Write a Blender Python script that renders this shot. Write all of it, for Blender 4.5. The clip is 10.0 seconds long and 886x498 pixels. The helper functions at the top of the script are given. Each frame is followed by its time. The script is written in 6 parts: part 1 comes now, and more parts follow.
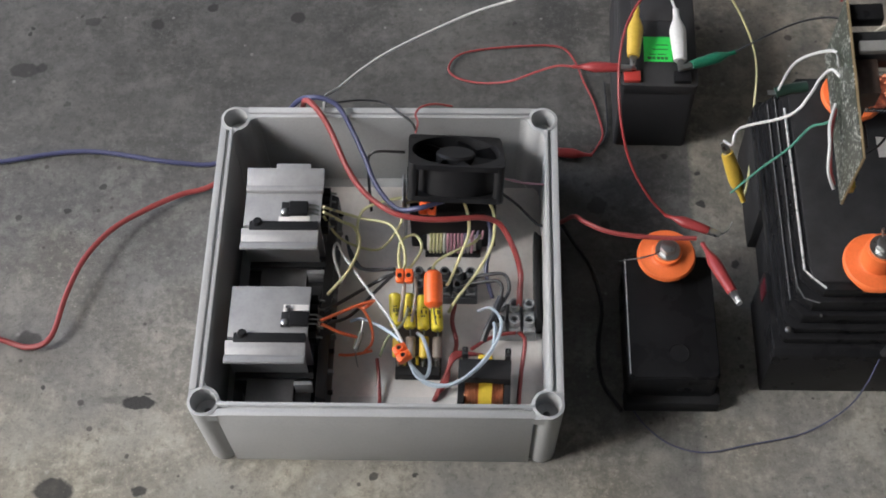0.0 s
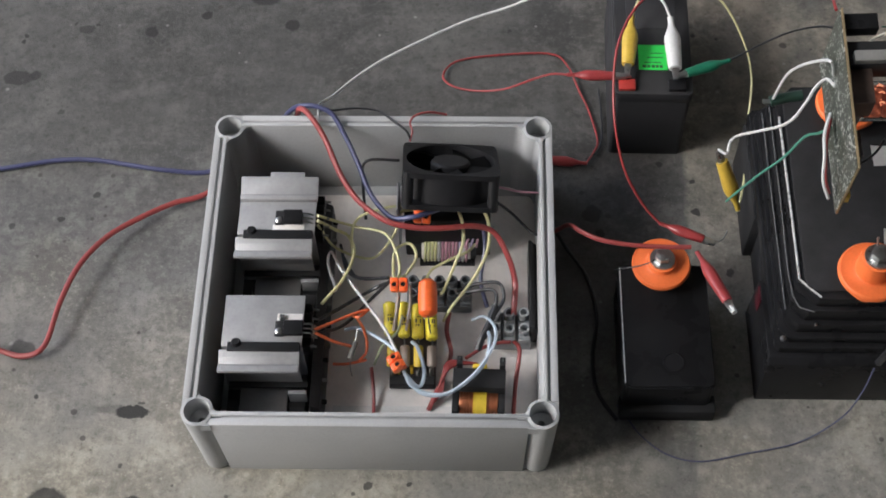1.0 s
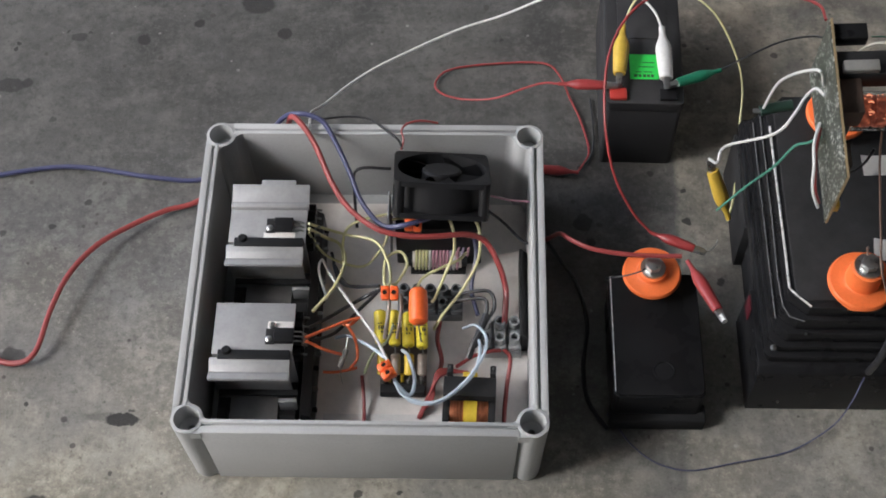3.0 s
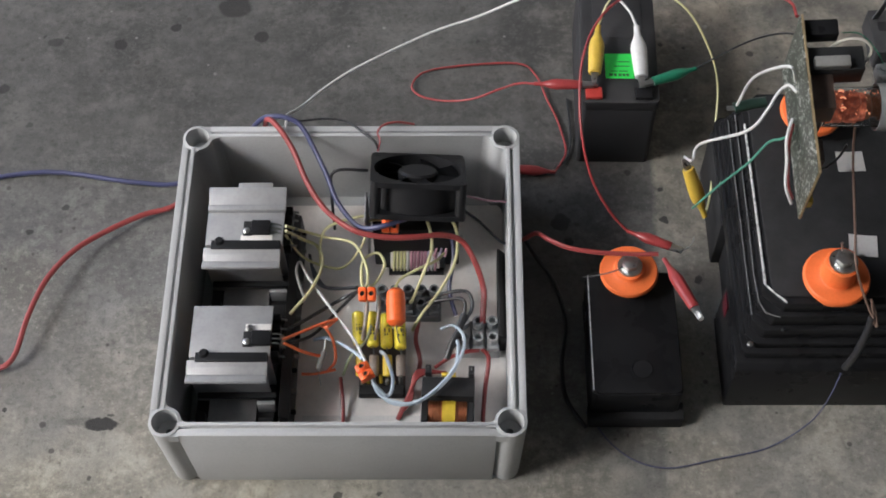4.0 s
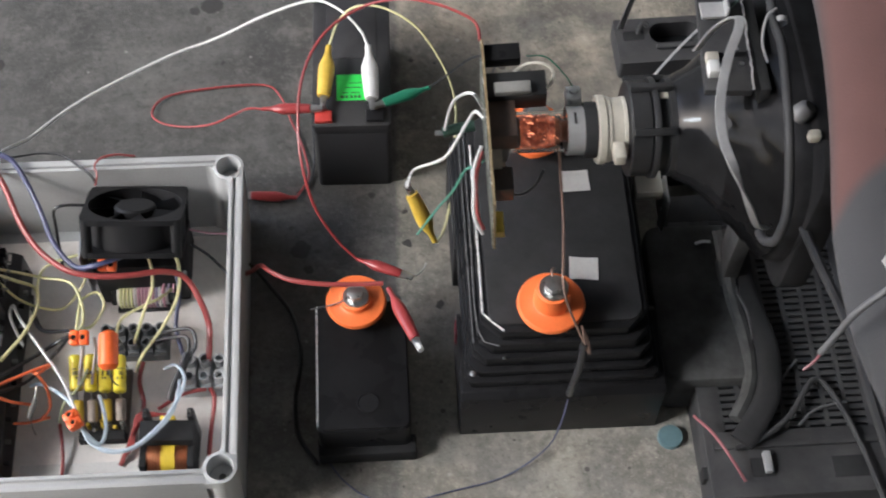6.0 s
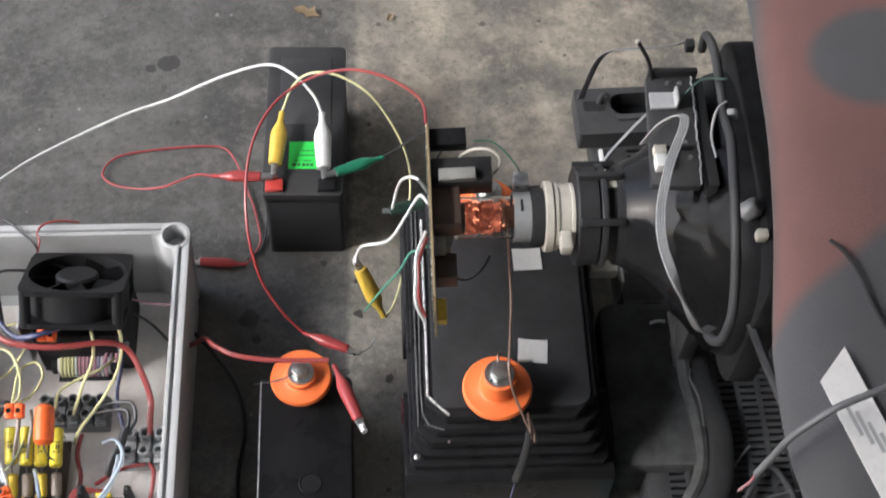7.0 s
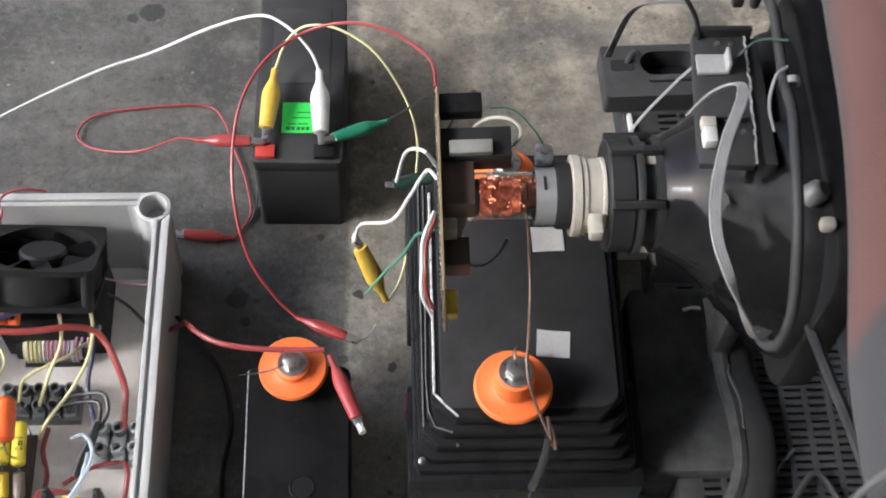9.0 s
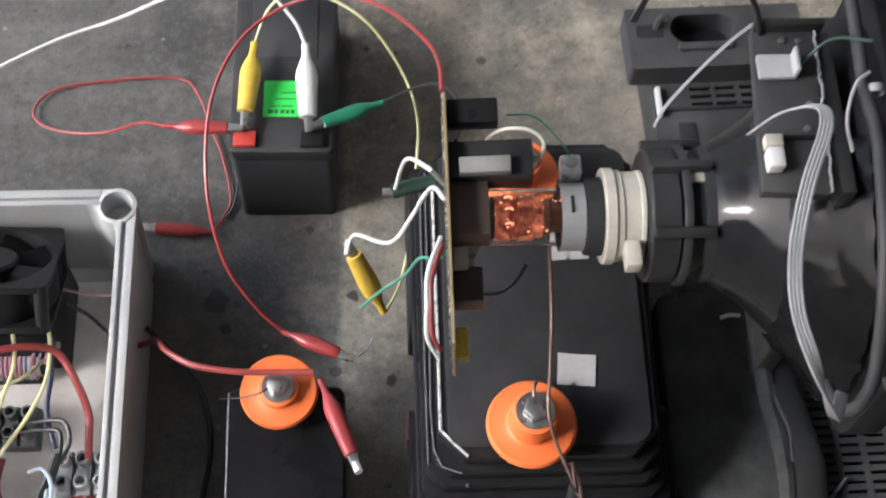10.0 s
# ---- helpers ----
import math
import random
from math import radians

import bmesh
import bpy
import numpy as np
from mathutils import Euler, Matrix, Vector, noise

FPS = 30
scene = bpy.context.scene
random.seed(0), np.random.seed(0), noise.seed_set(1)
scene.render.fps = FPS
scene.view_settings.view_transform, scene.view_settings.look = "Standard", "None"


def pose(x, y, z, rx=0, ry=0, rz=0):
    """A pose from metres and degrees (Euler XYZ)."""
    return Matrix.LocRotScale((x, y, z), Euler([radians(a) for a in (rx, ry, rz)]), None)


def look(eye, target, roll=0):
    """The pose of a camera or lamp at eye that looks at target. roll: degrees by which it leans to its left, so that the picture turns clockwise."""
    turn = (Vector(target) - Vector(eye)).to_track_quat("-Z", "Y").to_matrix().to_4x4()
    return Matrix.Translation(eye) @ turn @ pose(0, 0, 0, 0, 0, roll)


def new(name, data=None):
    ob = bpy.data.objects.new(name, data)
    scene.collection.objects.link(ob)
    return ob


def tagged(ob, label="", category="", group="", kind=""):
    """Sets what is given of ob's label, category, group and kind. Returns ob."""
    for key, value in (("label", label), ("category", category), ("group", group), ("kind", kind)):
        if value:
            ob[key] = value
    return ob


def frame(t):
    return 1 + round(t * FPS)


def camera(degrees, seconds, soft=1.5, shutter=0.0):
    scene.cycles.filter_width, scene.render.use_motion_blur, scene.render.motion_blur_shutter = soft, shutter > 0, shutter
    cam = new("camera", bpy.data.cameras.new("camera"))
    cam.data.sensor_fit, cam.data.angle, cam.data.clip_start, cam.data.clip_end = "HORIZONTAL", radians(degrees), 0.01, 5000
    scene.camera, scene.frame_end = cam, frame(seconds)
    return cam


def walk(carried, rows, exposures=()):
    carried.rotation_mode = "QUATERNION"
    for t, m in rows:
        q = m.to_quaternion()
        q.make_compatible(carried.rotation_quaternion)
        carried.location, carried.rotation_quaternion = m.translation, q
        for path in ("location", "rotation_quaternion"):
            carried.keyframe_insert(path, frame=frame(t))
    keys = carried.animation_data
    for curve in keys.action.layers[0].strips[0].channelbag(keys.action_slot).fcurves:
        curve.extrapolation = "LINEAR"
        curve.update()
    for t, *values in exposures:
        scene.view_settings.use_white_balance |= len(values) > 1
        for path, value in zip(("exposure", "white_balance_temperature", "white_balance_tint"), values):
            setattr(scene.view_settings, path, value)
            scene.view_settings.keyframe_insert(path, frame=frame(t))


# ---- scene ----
cam = camera(35.2, 10.0, soft=1.8, shutter=0.6)
PATH = [
    (0, (0.23, -0.439, 1.111), (0.175, 0.569, -0.615), -2.3),
    (0.5, (0.231, -0.434, 1.112), (0.181, 0.575, -0.614), -2.1),
    (1, (0.231, -0.434, 1.111), (0.182, 0.579, -0.613), -2.0),
    (1.5, (0.232, -0.433, 1.111), (0.186, 0.582, -0.612), -1.8),
    (2, (0.233, -0.431, 1.111), (0.189, 0.585, -0.612), -1.5),
    (3.5, (0.236, -0.438, 1.111), (0.2, 0.592, -0.604), -1.4),
    (4, (0.244, -0.439, 1.11), (0.219, 0.592, -0.603), -1.3),
    (4.5, (0.256, -0.432, 1.106), (0.24, 0.6, -0.607), -1.0),
    (5, (0.297, -0.42, 1.097), (0.333, 0.632, -0.604), 0.6),
    (5.5, (0.351, -0.407, 1.095), (0.421, 0.632, -0.612), 1.9),
    (6, (0.418, -0.392, 1.095), (0.495, 0.622, -0.627), 1.4),
    (6.2, (0.425, -0.377, 1.1), (0.527, 0.616, -0.633), 3.2),
    (7.3, (0.456, -0.338, 1.095), (0.548, 0.72, -0.6), 3.5),
    (7.5, (0.453, -0.337, 1.091), (0.54, 0.726, -0.601), 3.5),
    (8, (0.445, -0.337, 1.071), (0.535, 0.69, -0.642), 3.3),
    (8.5, (0.449, -0.319, 1.058), (0.542, 0.695, -0.664), 3.3),
    (9, (0.456, -0.26, 1.002), (0.54, 0.717, -0.741), 3.7),
    (9.5, (0.454, -0.18, 0.95), (0.573, 0.747, -0.818), 5.3),
    (10, (0.456, -0.141, 0.919), (0.544, 0.718, -0.886), 4.2),
]
walk(cam, [(t, look(eye, target, roll)) for t, eye, target, roll in PATH], [(0, -0.68, 5890, 10), (4.5, -0.67, 5890, 10), (5.5, -0.38, 5890, 10), (6.2, -0.10, 5890, 10), (7.5, 0.06, 5890, 10), (10, 0.14, 5890, 10)])

# ---- world and light ----
world = bpy.data.worlds.new("world")
scene.world = world
world.use_nodes = True
wn = world.node_tree
sky = wn.nodes.new("ShaderNodeTexSky")
sky.sky_type = "NISHITA"
sky.sun_disc = False
sky.sun_elevation = radians(41)
sky.sun_rotation = radians(-106.7)
sky.air_density, sky.dust_density, sky.ozone_density = 1.0, 4.0, 1.0
wn.links.new(sky.outputs[0], wn.nodes["Background"].inputs[0])
wn.nodes["Background"].inputs[1].default_value = 0.62

sun = new("sun", bpy.data.lights.new("sun", "SUN"))
sun.data.energy = 1.40
sun.data.angle = radians(7)
sun.data.color = (0.86, 0.965, 1.0)
sun.matrix_world = look((-1.0, -0.30, 0.88), (0, 0, 0))


# ---- materials ----
def nodes_of(m):
    m.use_nodes = True
    nt = m.node_tree
    return nt, nt.nodes["Principled BSDF"]


def math_node(nt, op, a, b=None, clamp=False):
    n = nt.nodes.new("ShaderNodeMath")
    n.operation = op
    n.use_clamp = clamp
    for i, v in enumerate((a, b)):
        if v is None:
            continue
        if isinstance(v, (int, float)):
            n.inputs[i].default_value = v
        else:
            nt.links.new(v, n.inputs[i])
    return n.outputs[0]


def noise_node(nt, scale, detail=3.0, vec=None, rough=0.55):
    n = nt.nodes.new("ShaderNodeTexNoise")
    n.inputs["Scale"].default_value = scale
    n.inputs["Detail"].default_value = detail
    n.inputs["Roughness"].default_value = rough
    if vec is not None:
        nt.links.new(vec, n.inputs["Vector"])
    return n.outputs["Fac"]


def mix_col(nt, fac, a, b, blend="MIX"):
    n = nt.nodes.new("ShaderNodeMix")
    n.data_type = "RGBA"
    n.blend_type = blend
    for sock, v in ((n.inputs[0], fac), (n.inputs[6], a), (n.inputs[7], b)):
        if isinstance(v, (int, float)):
            sock.default_value = v
        elif isinstance(v, tuple):
            sock.default_value = (*v, 1)
        else:
            nt.links.new(v, sock)
    return n.outputs[2]


def ramp(nt, fac, lo, hi):
    n = nt.nodes.new("ShaderNodeMapRange")
    n.inputs[1].default_value, n.inputs[2].default_value = lo, hi
    nt.links.new(fac, n.inputs[0])
    return n.outputs[0]


def surface(name, base, rough=0.5, metal=0.0, vary=0.25, scale=40.0, fine=400.0, bump=0.15, dust=0.0, coat=0.0, random_tone=0.0):
    """A plain surface with stains, fine grain and a little relief."""
    m = bpy.data.materials.new(name)
    nt, b = nodes_of(m)
    co = nt.nodes.new("ShaderNodeTexCoord").outputs["Object"]
    big = noise_node(nt, scale, 4, co)
    small = noise_node(nt, fine, 2, co)
    dark = tuple(c * (1 - vary) for c in base)
    lite = tuple(min(1, c * (1 + vary * 0.7)) for c in base)
    col = mix_col(nt, ramp(nt, big, 0.3, 0.7), dark, lite)
    col = mix_col(nt, math_node(nt, "MULTIPLY", ramp(nt, small, 0.45, 0.75), 0.18), col, tuple(c * 0.55 for c in base))
    if random_tone:
        inf = nt.nodes.new("ShaderNodeObjectInfo").outputs["Random"]
        col = mix_col(nt, math_node(nt, "MULTIPLY", inf, random_tone), col, tuple(c * 0.4 for c in base))
    if dust:
        nrm = nt.nodes.new("ShaderNodeNewGeometry").outputs["Normal"]
        sep = nt.nodes.new("ShaderNodeSeparateXYZ")
        nt.links.new(nrm, sep.inputs[0])
        d = math_node(nt, "MULTIPLY", math_node(nt, "MAXIMUM", sep.outputs[2], 0.0), ramp(nt, noise_node(nt, scale * 1.7, 5, co), 0.35, 0.8))
        col = mix_col(nt, math_node(nt, "MULTIPLY", d, dust), col, (0.22, 0.21, 0.195))
    nt.links.new(col, b.inputs["Base Color"])
    b.inputs["Metallic"].default_value = metal
    rr = math_node(nt, "ADD", math_node(nt, "MULTIPLY", math_node(nt, "SUBTRACT", big, 0.5), 0.3), rough, True)
    nt.links.new(rr, b.inputs["Roughness"])
    if coat:
        b.inputs["Coat Weight"].default_value = coat
    if bump:
        bp = nt.nodes.new("ShaderNodeBump")
        bp.inputs["Strength"].default_value = bump
        bp.inputs["Distance"].default_value = 0.0006
        nt.links.new(math_node(nt, "ADD", small, math_node(nt, "MULTIPLY", big, 0.7)), bp.inputs["Height"])
        nt.links.new(bp.outputs[0], b.inputs["Normal"])
    return m


def concrete_floor():
    m = bpy.data.materials.new("concrete")
    nt, b = nodes_of(m)
    pos = nt.nodes.new("ShaderNodeNewGeometry").outputs["Position"]
    cloud = noise_node(nt, 7.0, 5, pos, 0.6)
    mid = noise_node(nt, 22, 6, pos, 0.7)
    fleck = noise_node(nt, 62, 4, pos, 0.7)
    grain = noise_node(nt, 420, 3, pos, 0.7)
    grit = noise_node(nt, 130, 6, pos, 0.8)
    speck = noise_node(nt, 330, 2, pos, 0.6)
    col = mix_col(nt, ramp(nt, cloud, 0.38, 0.62), (0.105, 0.104, 0.100), (0.205, 0.202, 0.192))
    col = mix_col(nt, math_node(nt, "MULTIPLY", ramp(nt, mid, 0.48, 0.62), 0.62), col, (0.285, 0.280, 0.262))
    col = mix_col(nt, math_node(nt, "MULTIPLY", ramp(nt, grain, 0.5, 0.8), 0.35), col, (0.12, 0.115, 0.105))
    col = mix_col(nt, math_node(nt, "MULTIPLY", ramp(nt, grit, 0.52, 0.62), 0.54), col, (0.075, 0.073, 0.069))
    col = mix_col(nt, math_node(nt, "MULTIPLY", ramp(nt, grit, 0.47, 0.36), 0.4), col, (0.33, 0.325, 0.305))
    col = mix_col(nt, math_node(nt, "MULTIPLY", ramp(nt, speck, 0.66, 0.74), 0.55), col, (0.40, 0.39, 0.37))
    col = mix_col(nt, math_node(nt, "MULTIPLY", ramp(nt, speck, 0.34, 0.27), 0.6), col, (0.05, 0.048, 0.045))
    col = mix_col(nt, math_node(nt, "MULTIPLY", ramp(nt, fleck, 0.55, 0.66), 0.32), col, (0.09, 0.088, 0.083))
    col = mix_col(nt, math_node(nt, "MULTIPLY", ramp(nt, fleck, 0.43, 0.33), 0.32), col, (0.31, 0.305, 0.285))
    # broad worn patches, some cooler, some with a pale bloom
    patch = noise_node(nt, 3.6, 7, pos, 0.66)
    col = mix_col(nt, math_node(nt, "MULTIPLY", ramp(nt, patch, 0.50, 0.66), 0.55), col, (0.085, 0.086, 0.088))
    bloom = math_node(nt, "MULTIPLY", ramp(nt, noise_node(nt, 15, 8, pos, 0.74), 0.53, 0.68), ramp(nt, grit, 0.42, 0.56))
    col = mix_col(nt, math_node(nt, "MULTIPLY", bloom, 0.5), col, (0.36, 0.36, 0.35))
    # the slab beside the joint is paler
    sep = nt.nodes.new("ShaderNodeSeparateXYZ")
    nt.links.new(pos, sep.inputs[0])
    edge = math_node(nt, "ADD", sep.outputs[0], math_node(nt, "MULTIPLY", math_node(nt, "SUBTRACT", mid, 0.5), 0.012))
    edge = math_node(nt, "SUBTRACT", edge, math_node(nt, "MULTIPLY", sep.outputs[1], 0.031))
    # daylight falloff painted into the colour: dark at the back, bright and warm in front
    depth_light = math_node(nt, "ADD", math_node(nt, "ADD", sep.outputs[1], math_node(nt, "MULTIPLY", sep.outputs[0], 0.22)), math_node(nt, "MULTIPLY", math_node(nt, "SUBTRACT", cloud, 0.5), 0.5))
    col = mix_col(nt, math_node(nt, "MULTIPLY", ramp(nt, depth_light, 0.02, 0.36), 1.0), col, (0.40, 0.40, 0.395), "MULTIPLY")
    col = mix_col(nt, math_node(nt, "MULTIPLY", ramp(nt, depth_light, 0.18, -0.08), 1.0), col, (1.62, 1.52, 1.28), "MULTIPLY")
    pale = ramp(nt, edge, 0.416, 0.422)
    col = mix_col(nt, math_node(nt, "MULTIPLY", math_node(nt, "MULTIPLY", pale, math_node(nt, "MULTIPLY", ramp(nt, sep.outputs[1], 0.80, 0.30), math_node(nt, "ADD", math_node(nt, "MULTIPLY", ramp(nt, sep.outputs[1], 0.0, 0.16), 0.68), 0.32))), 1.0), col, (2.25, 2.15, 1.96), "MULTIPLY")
    # patchy lighter, browner tone towards the back right
    back_tone = math_node(nt, "MULTIPLY", math_node(nt, "MULTIPLY", ramp(nt, sep.outputs[1], 0.2, 0.5), ramp(nt, sep.outputs[0], 0.30, 0.5)), ramp(nt, noise_node(nt, 11, 4, pos), 0.30, 0.6))
    col = mix_col(nt, math_node(nt, "MULTIPLY", back_tone, 1.0), col, (1.95, 1.81, 1.63), "MULTIPLY")
    # small pits and specks
    vor = nt.nodes.new("ShaderNodeTexVoronoi")
    vor.inputs["Scale"].default_value = 26
    nt.links.new(pos, vor.inputs["Vector"])
    wob = math_node(nt, "MULTIPLY", math_node(nt, "SUBTRACT", noise_node(nt, 150, 3, pos), 0.5), 0.12)
    dist = math_node(nt, "ADD", vor.outputs["Distance"], wob)
    sepc = nt.nodes.new("ShaderNodeSeparateColor")
    nt.links.new(vor.outputs["Color"], sepc.inputs[0])
    size = math_node(nt, "MULTIPLY", ramp(nt, sepc.outputs[0], 0.6, 1.0), 0.13)
    pit = ramp(nt, math_node(nt, "SUBTRACT", size, dist), 0.0, 0.03)
    col = mix_col(nt, math_node(nt, "MULTIPLY", pit, 0.75), col, (0.045, 0.038, 0.034))
    vor2 = nt.nodes.new("ShaderNodeTexVoronoi")
    vor2.inputs["Scale"].default_value = 85
    nt.links.new(pos, vor2.inputs["Vector"])
    sep2 = nt.nodes.new("ShaderNodeSeparateColor")
    nt.links.new(vor2.outputs["Color"], sep2.inputs[0])
    few = math_node(nt, "MULTIPLY", ramp(nt, sep2.outputs[0], 0.62, 1.0), ramp(nt, noise_node(nt, 9, 3, pos), 0.36, 0.60))
    dot = ramp(nt, math_node(nt, "SUBTRACT", math_node(nt, "MULTIPLY", few, 0.32), math_node(nt, "ADD", vor2.outputs["Distance"], wob)), 0.0, 0.06)
    col = mix_col(nt, math_node(nt, "MULTIPLY", dot, 0.75), col, (0.045, 0.040, 0.037))
    chip = ramp(nt, math_node(nt, "SUBTRACT", math_node(nt, "MULTIPLY", ramp(nt, sep2.outputs[1], 0.90, 1.0), 0.22), math_node(nt, "ADD", vor2.outputs["Distance"], wob)), 0.0, 0.05)
    col = mix_col(nt, math_node(nt, "MULTIPLY", chip, 0.25), col, (0.46, 0.45, 0.43))
    # oil drops and stains: x, y, radius, stretch in x, strength
    stains = [(0.041, 0.483, 0.0070, 1.05, 0.95), (-0.102, 0.474, 0.0064, 1.0, 0.95), (-0.048, 0.496, 0.0052, 1.05, 0.95),
              (-0.229, 0.414, 0.0085, 1.9, 0.8), (-0.213, 0.417, 0.0060, 0.9, 0.8), (-0.230, 0.468, 0.0028, 1.0, 0.9), (-0.231, 0.460, 0.0022, 1.0, 0.9),
              (-0.169, 0.477, 0.0052, 1.5, 0.65), (-0.159, 0.482, 0.0022, 1.5, 0.8), (-0.155, 0.463, 0.0060, 1.3, 0.45), (-0.182, 0.484, 0.0025, 0.8, 0.8),
              (-0.136, 0.428, 0.0150, 0.5, 0.42), (-0.124, 0.408, 0.0075, 1.9, 0.42), (-0.070, 0.436, 0.0110, 1.8, 0.30), (-0.020, 0.440, 0.0120, 2.0, 0.25),
              (-0.180, 0.372, 0.0035, 1.1, 0.6), (-0.108, 0.327, 0.0090, 0.8, 0.42), (-0.130, 0.276, 0.0032, 1.2, 0.75), (-0.161, 0.248, 0.0036, 1.0, 0.85),
              (-0.205, 0.240, 0.0030, 1.1, 0.7), (-0.174, 0.111, 0.0100, 1.2, 0.7), (-0.068, 0.0525, 0.0062, 2.4, 0.95), (-0.092, 0.0560, 0.0035, 4.6, 0.55),
              (-0.060, 0.0610, 0.0014, 3.0, 0.7), (-0.129, -0.028, 0.0110, 1.5, 0.85), (-0.057, -0.028, 0.0052, 1.1, 0.85), (-0.153, 0.066, 0.0024, 1.0, 0.85),
              (-0.017, 0.090, 0.0024, 1.0, 0.85), (-0.022, 0.102, 0.0018, 1.0, 0.8), (0.141, -0.012, 0.0042, 1.0, 0.8), (0.176, -0.011, 0.0024, 1.0, 0.85),
              (0.249, 0.549, 0.0095, 1.15, 0.85), (0.232, 0.543, 0.0050, 1.0, 0.8), (0.262, 0.475, 0.0018, 1.0, 0.8), (0.321, 0.478, 0.0060, 0.45, 0.5),
              (0.338, 0.258, 0.0085, 1.0, 0.75), (0.357, 0.281, 0.0080, 1.9, 0.5), (0.435, 0.260, 0.0040, 1.0, 0.85), (0.404, 0.313, 0.0035, 1.1, 0.8),
              (0.345, 0.236, 0.0038, 1.1, 0.8), (0.462, 0.196, 0.0038, 1.0, 0.8), (0.434, 0.294, 0.0024, 1.2, 0.85), (0.011, 0.522, 0.0130, 1.3, 0.85)]
    warp = nt.nodes.new("ShaderNodeTexNoise")
    warp.inputs["Scale"].default_value = 95
    warp.inputs["Detail"].default_value = 6
    warp.inputs["Roughness"].default_value = 0.68
    nt.links.new(pos, warp.inputs["Vector"])
    wv = nt.nodes.new("ShaderNodeVectorMath")
    wv.operation = "MULTIPLY_ADD"
    nt.links.new(warp.outputs["Color"], wv.inputs[0])
    wv.inputs[1].default_value = (0.011, 0.011, 0)
    nt.links.new(pos, wv.inputs[2])
    for x, y, r, sx, k in stains:
        s1 = nt.nodes.new("ShaderNodeVectorMath")
        s1.operation = "SUBTRACT"
        nt.links.new(wv.outputs[0], s1.inputs[0])
        s1.inputs[1].default_value = (x + 0.0055, y + 0.0055, 0)
        s2 = nt.nodes.new("ShaderNodeVectorMath")
        s2.operation = "MULTIPLY"
        nt.links.new(s1.outputs[0], s2.inputs[0])
        s2.inputs[1].default_value = (1 / (r * sx), 1 / r, 0)
        s3 = nt.nodes.new("ShaderNodeVectorMath")
        s3.operation = "LENGTH"
        nt.links.new(s2.outputs[0], s3.inputs[0])
        mask = ramp(nt, s3.outputs["Value"], 1.10, 0.90) if k > 0.55 else math_node(nt, "MULTIPLY", ramp(nt, s3.outputs["Value"], 1.5, 0.5), ramp(nt, mid, 0.38, 0.56))
        col = mix_col(nt, math_node(nt, "MULTIPLY", mask, k), col, (0.020, 0.019, 0.018))
    nt.links.new(col, b.inputs["Base Color"])
    b.inputs["Roughness"].default_value = 0.82
    bp = nt.nodes.new("ShaderNodeBump")
    bp.inputs["Strength"].default_value = 0.42
    bp.inputs["Distance"].default_value = 0.0018
    h = math_node(nt, "SUBTRACT", math_node(nt, "ADD", math_node(nt, "ADD", math_node(nt, "MULTIPLY", grain, 0.5), math_node(nt, "MULTIPLY", grit, 0.8)), mid), math_node(nt, "MULTIPLY", pit, 1.2))
    nt.links.new(h, bp.inputs["Height"])
    nt.links.new(bp.outputs[0], b.inputs["Normal"])
    return m


def glass_material():
    m = bpy.data.materials.new("clear_glass")
    nt, b = nodes_of(m)
    b.inputs["Base Color"].default_value = (0.95, 0.96, 0.95, 1)
    b.inputs["Roughness"].default_value = 0.04
    b.inputs["Transmission Weight"].default_value = 1.0
    b.inputs["IOR"].default_value = 1.15
    return m


def glow(name, colour, strength):
    m = bpy.data.materials.new(name)
    nt, b = nodes_of(m)
    b.inputs["Base Color"].default_value = (*colour, 1)
    b.inputs["Emission Color"].default_value = (*colour, 1)
    b.inputs["Emission Strength"].default_value = strength
    return m


def patchy_glow():
    """Metal lit red-hot from within, unevenly."""
    m = bpy.data.materials.new("heater_glow")
    nt, b = nodes_of(m)
    co = nt.nodes.new("ShaderNodeTexCoord").outputs["Object"]
    n = ramp(nt, noise_node(nt, 190, 3, co, 0.6), 0.36, 0.68)
    b.inputs["Base Color"].default_value = (0.16, 0.06, 0.045, 1)
    b.inputs["Roughness"].default_value = 0.4
    nt.links.new(mix_col(nt, n, (0.55, 0.09, 0.045), (1.0, 0.26, 0.12)), b.inputs["Emission Color"])
    nt.links.new(math_node(nt, "MULTIPLY_ADD", math_node(nt, "MULTIPLY", n, n), 0.55), b.inputs["Emission Strength"])
    b.inputs["Emission Strength"].links[0].from_node.inputs[2].default_value = 0.13
    return m


def solder_side():
    """Dark lacquer with blotches of bright solder."""
    m = bpy.data.materials.new("solder_side")
    nt, b = nodes_of(m)
    co = nt.nodes.new("ShaderNodeTexCoord").outputs["Object"]
    n = noise_node(nt, 330, 3, co, 0.65)
    big = noise_node(nt, 60, 3, co)
    f = ramp(nt, math_node(nt, "ADD", n, math_node(nt, "MULTIPLY", math_node(nt, "SUBTRACT", big, 0.5), 0.4)), 0.56, 0.62)
    nt.links.new(mix_col(nt, f, (0.045, 0.052, 0.040), (0.60, 0.61, 0.57)), b.inputs["Base Color"])
    nt.links.new(math_node(nt, "MULTIPLY", f, 0.5), b.inputs["Metallic"])
    b.inputs["Roughness"].default_value = 0.42
    bp = nt.nodes.new("ShaderNodeBump")
    bp.inputs["Strength"].default_value = 0.5
    bp.inputs["Distance"].default_value = 0.0006
    nt.links.new(f, bp.inputs["Height"])
    nt.links.new(bp.outputs[0], b.inputs["Normal"])
    return m


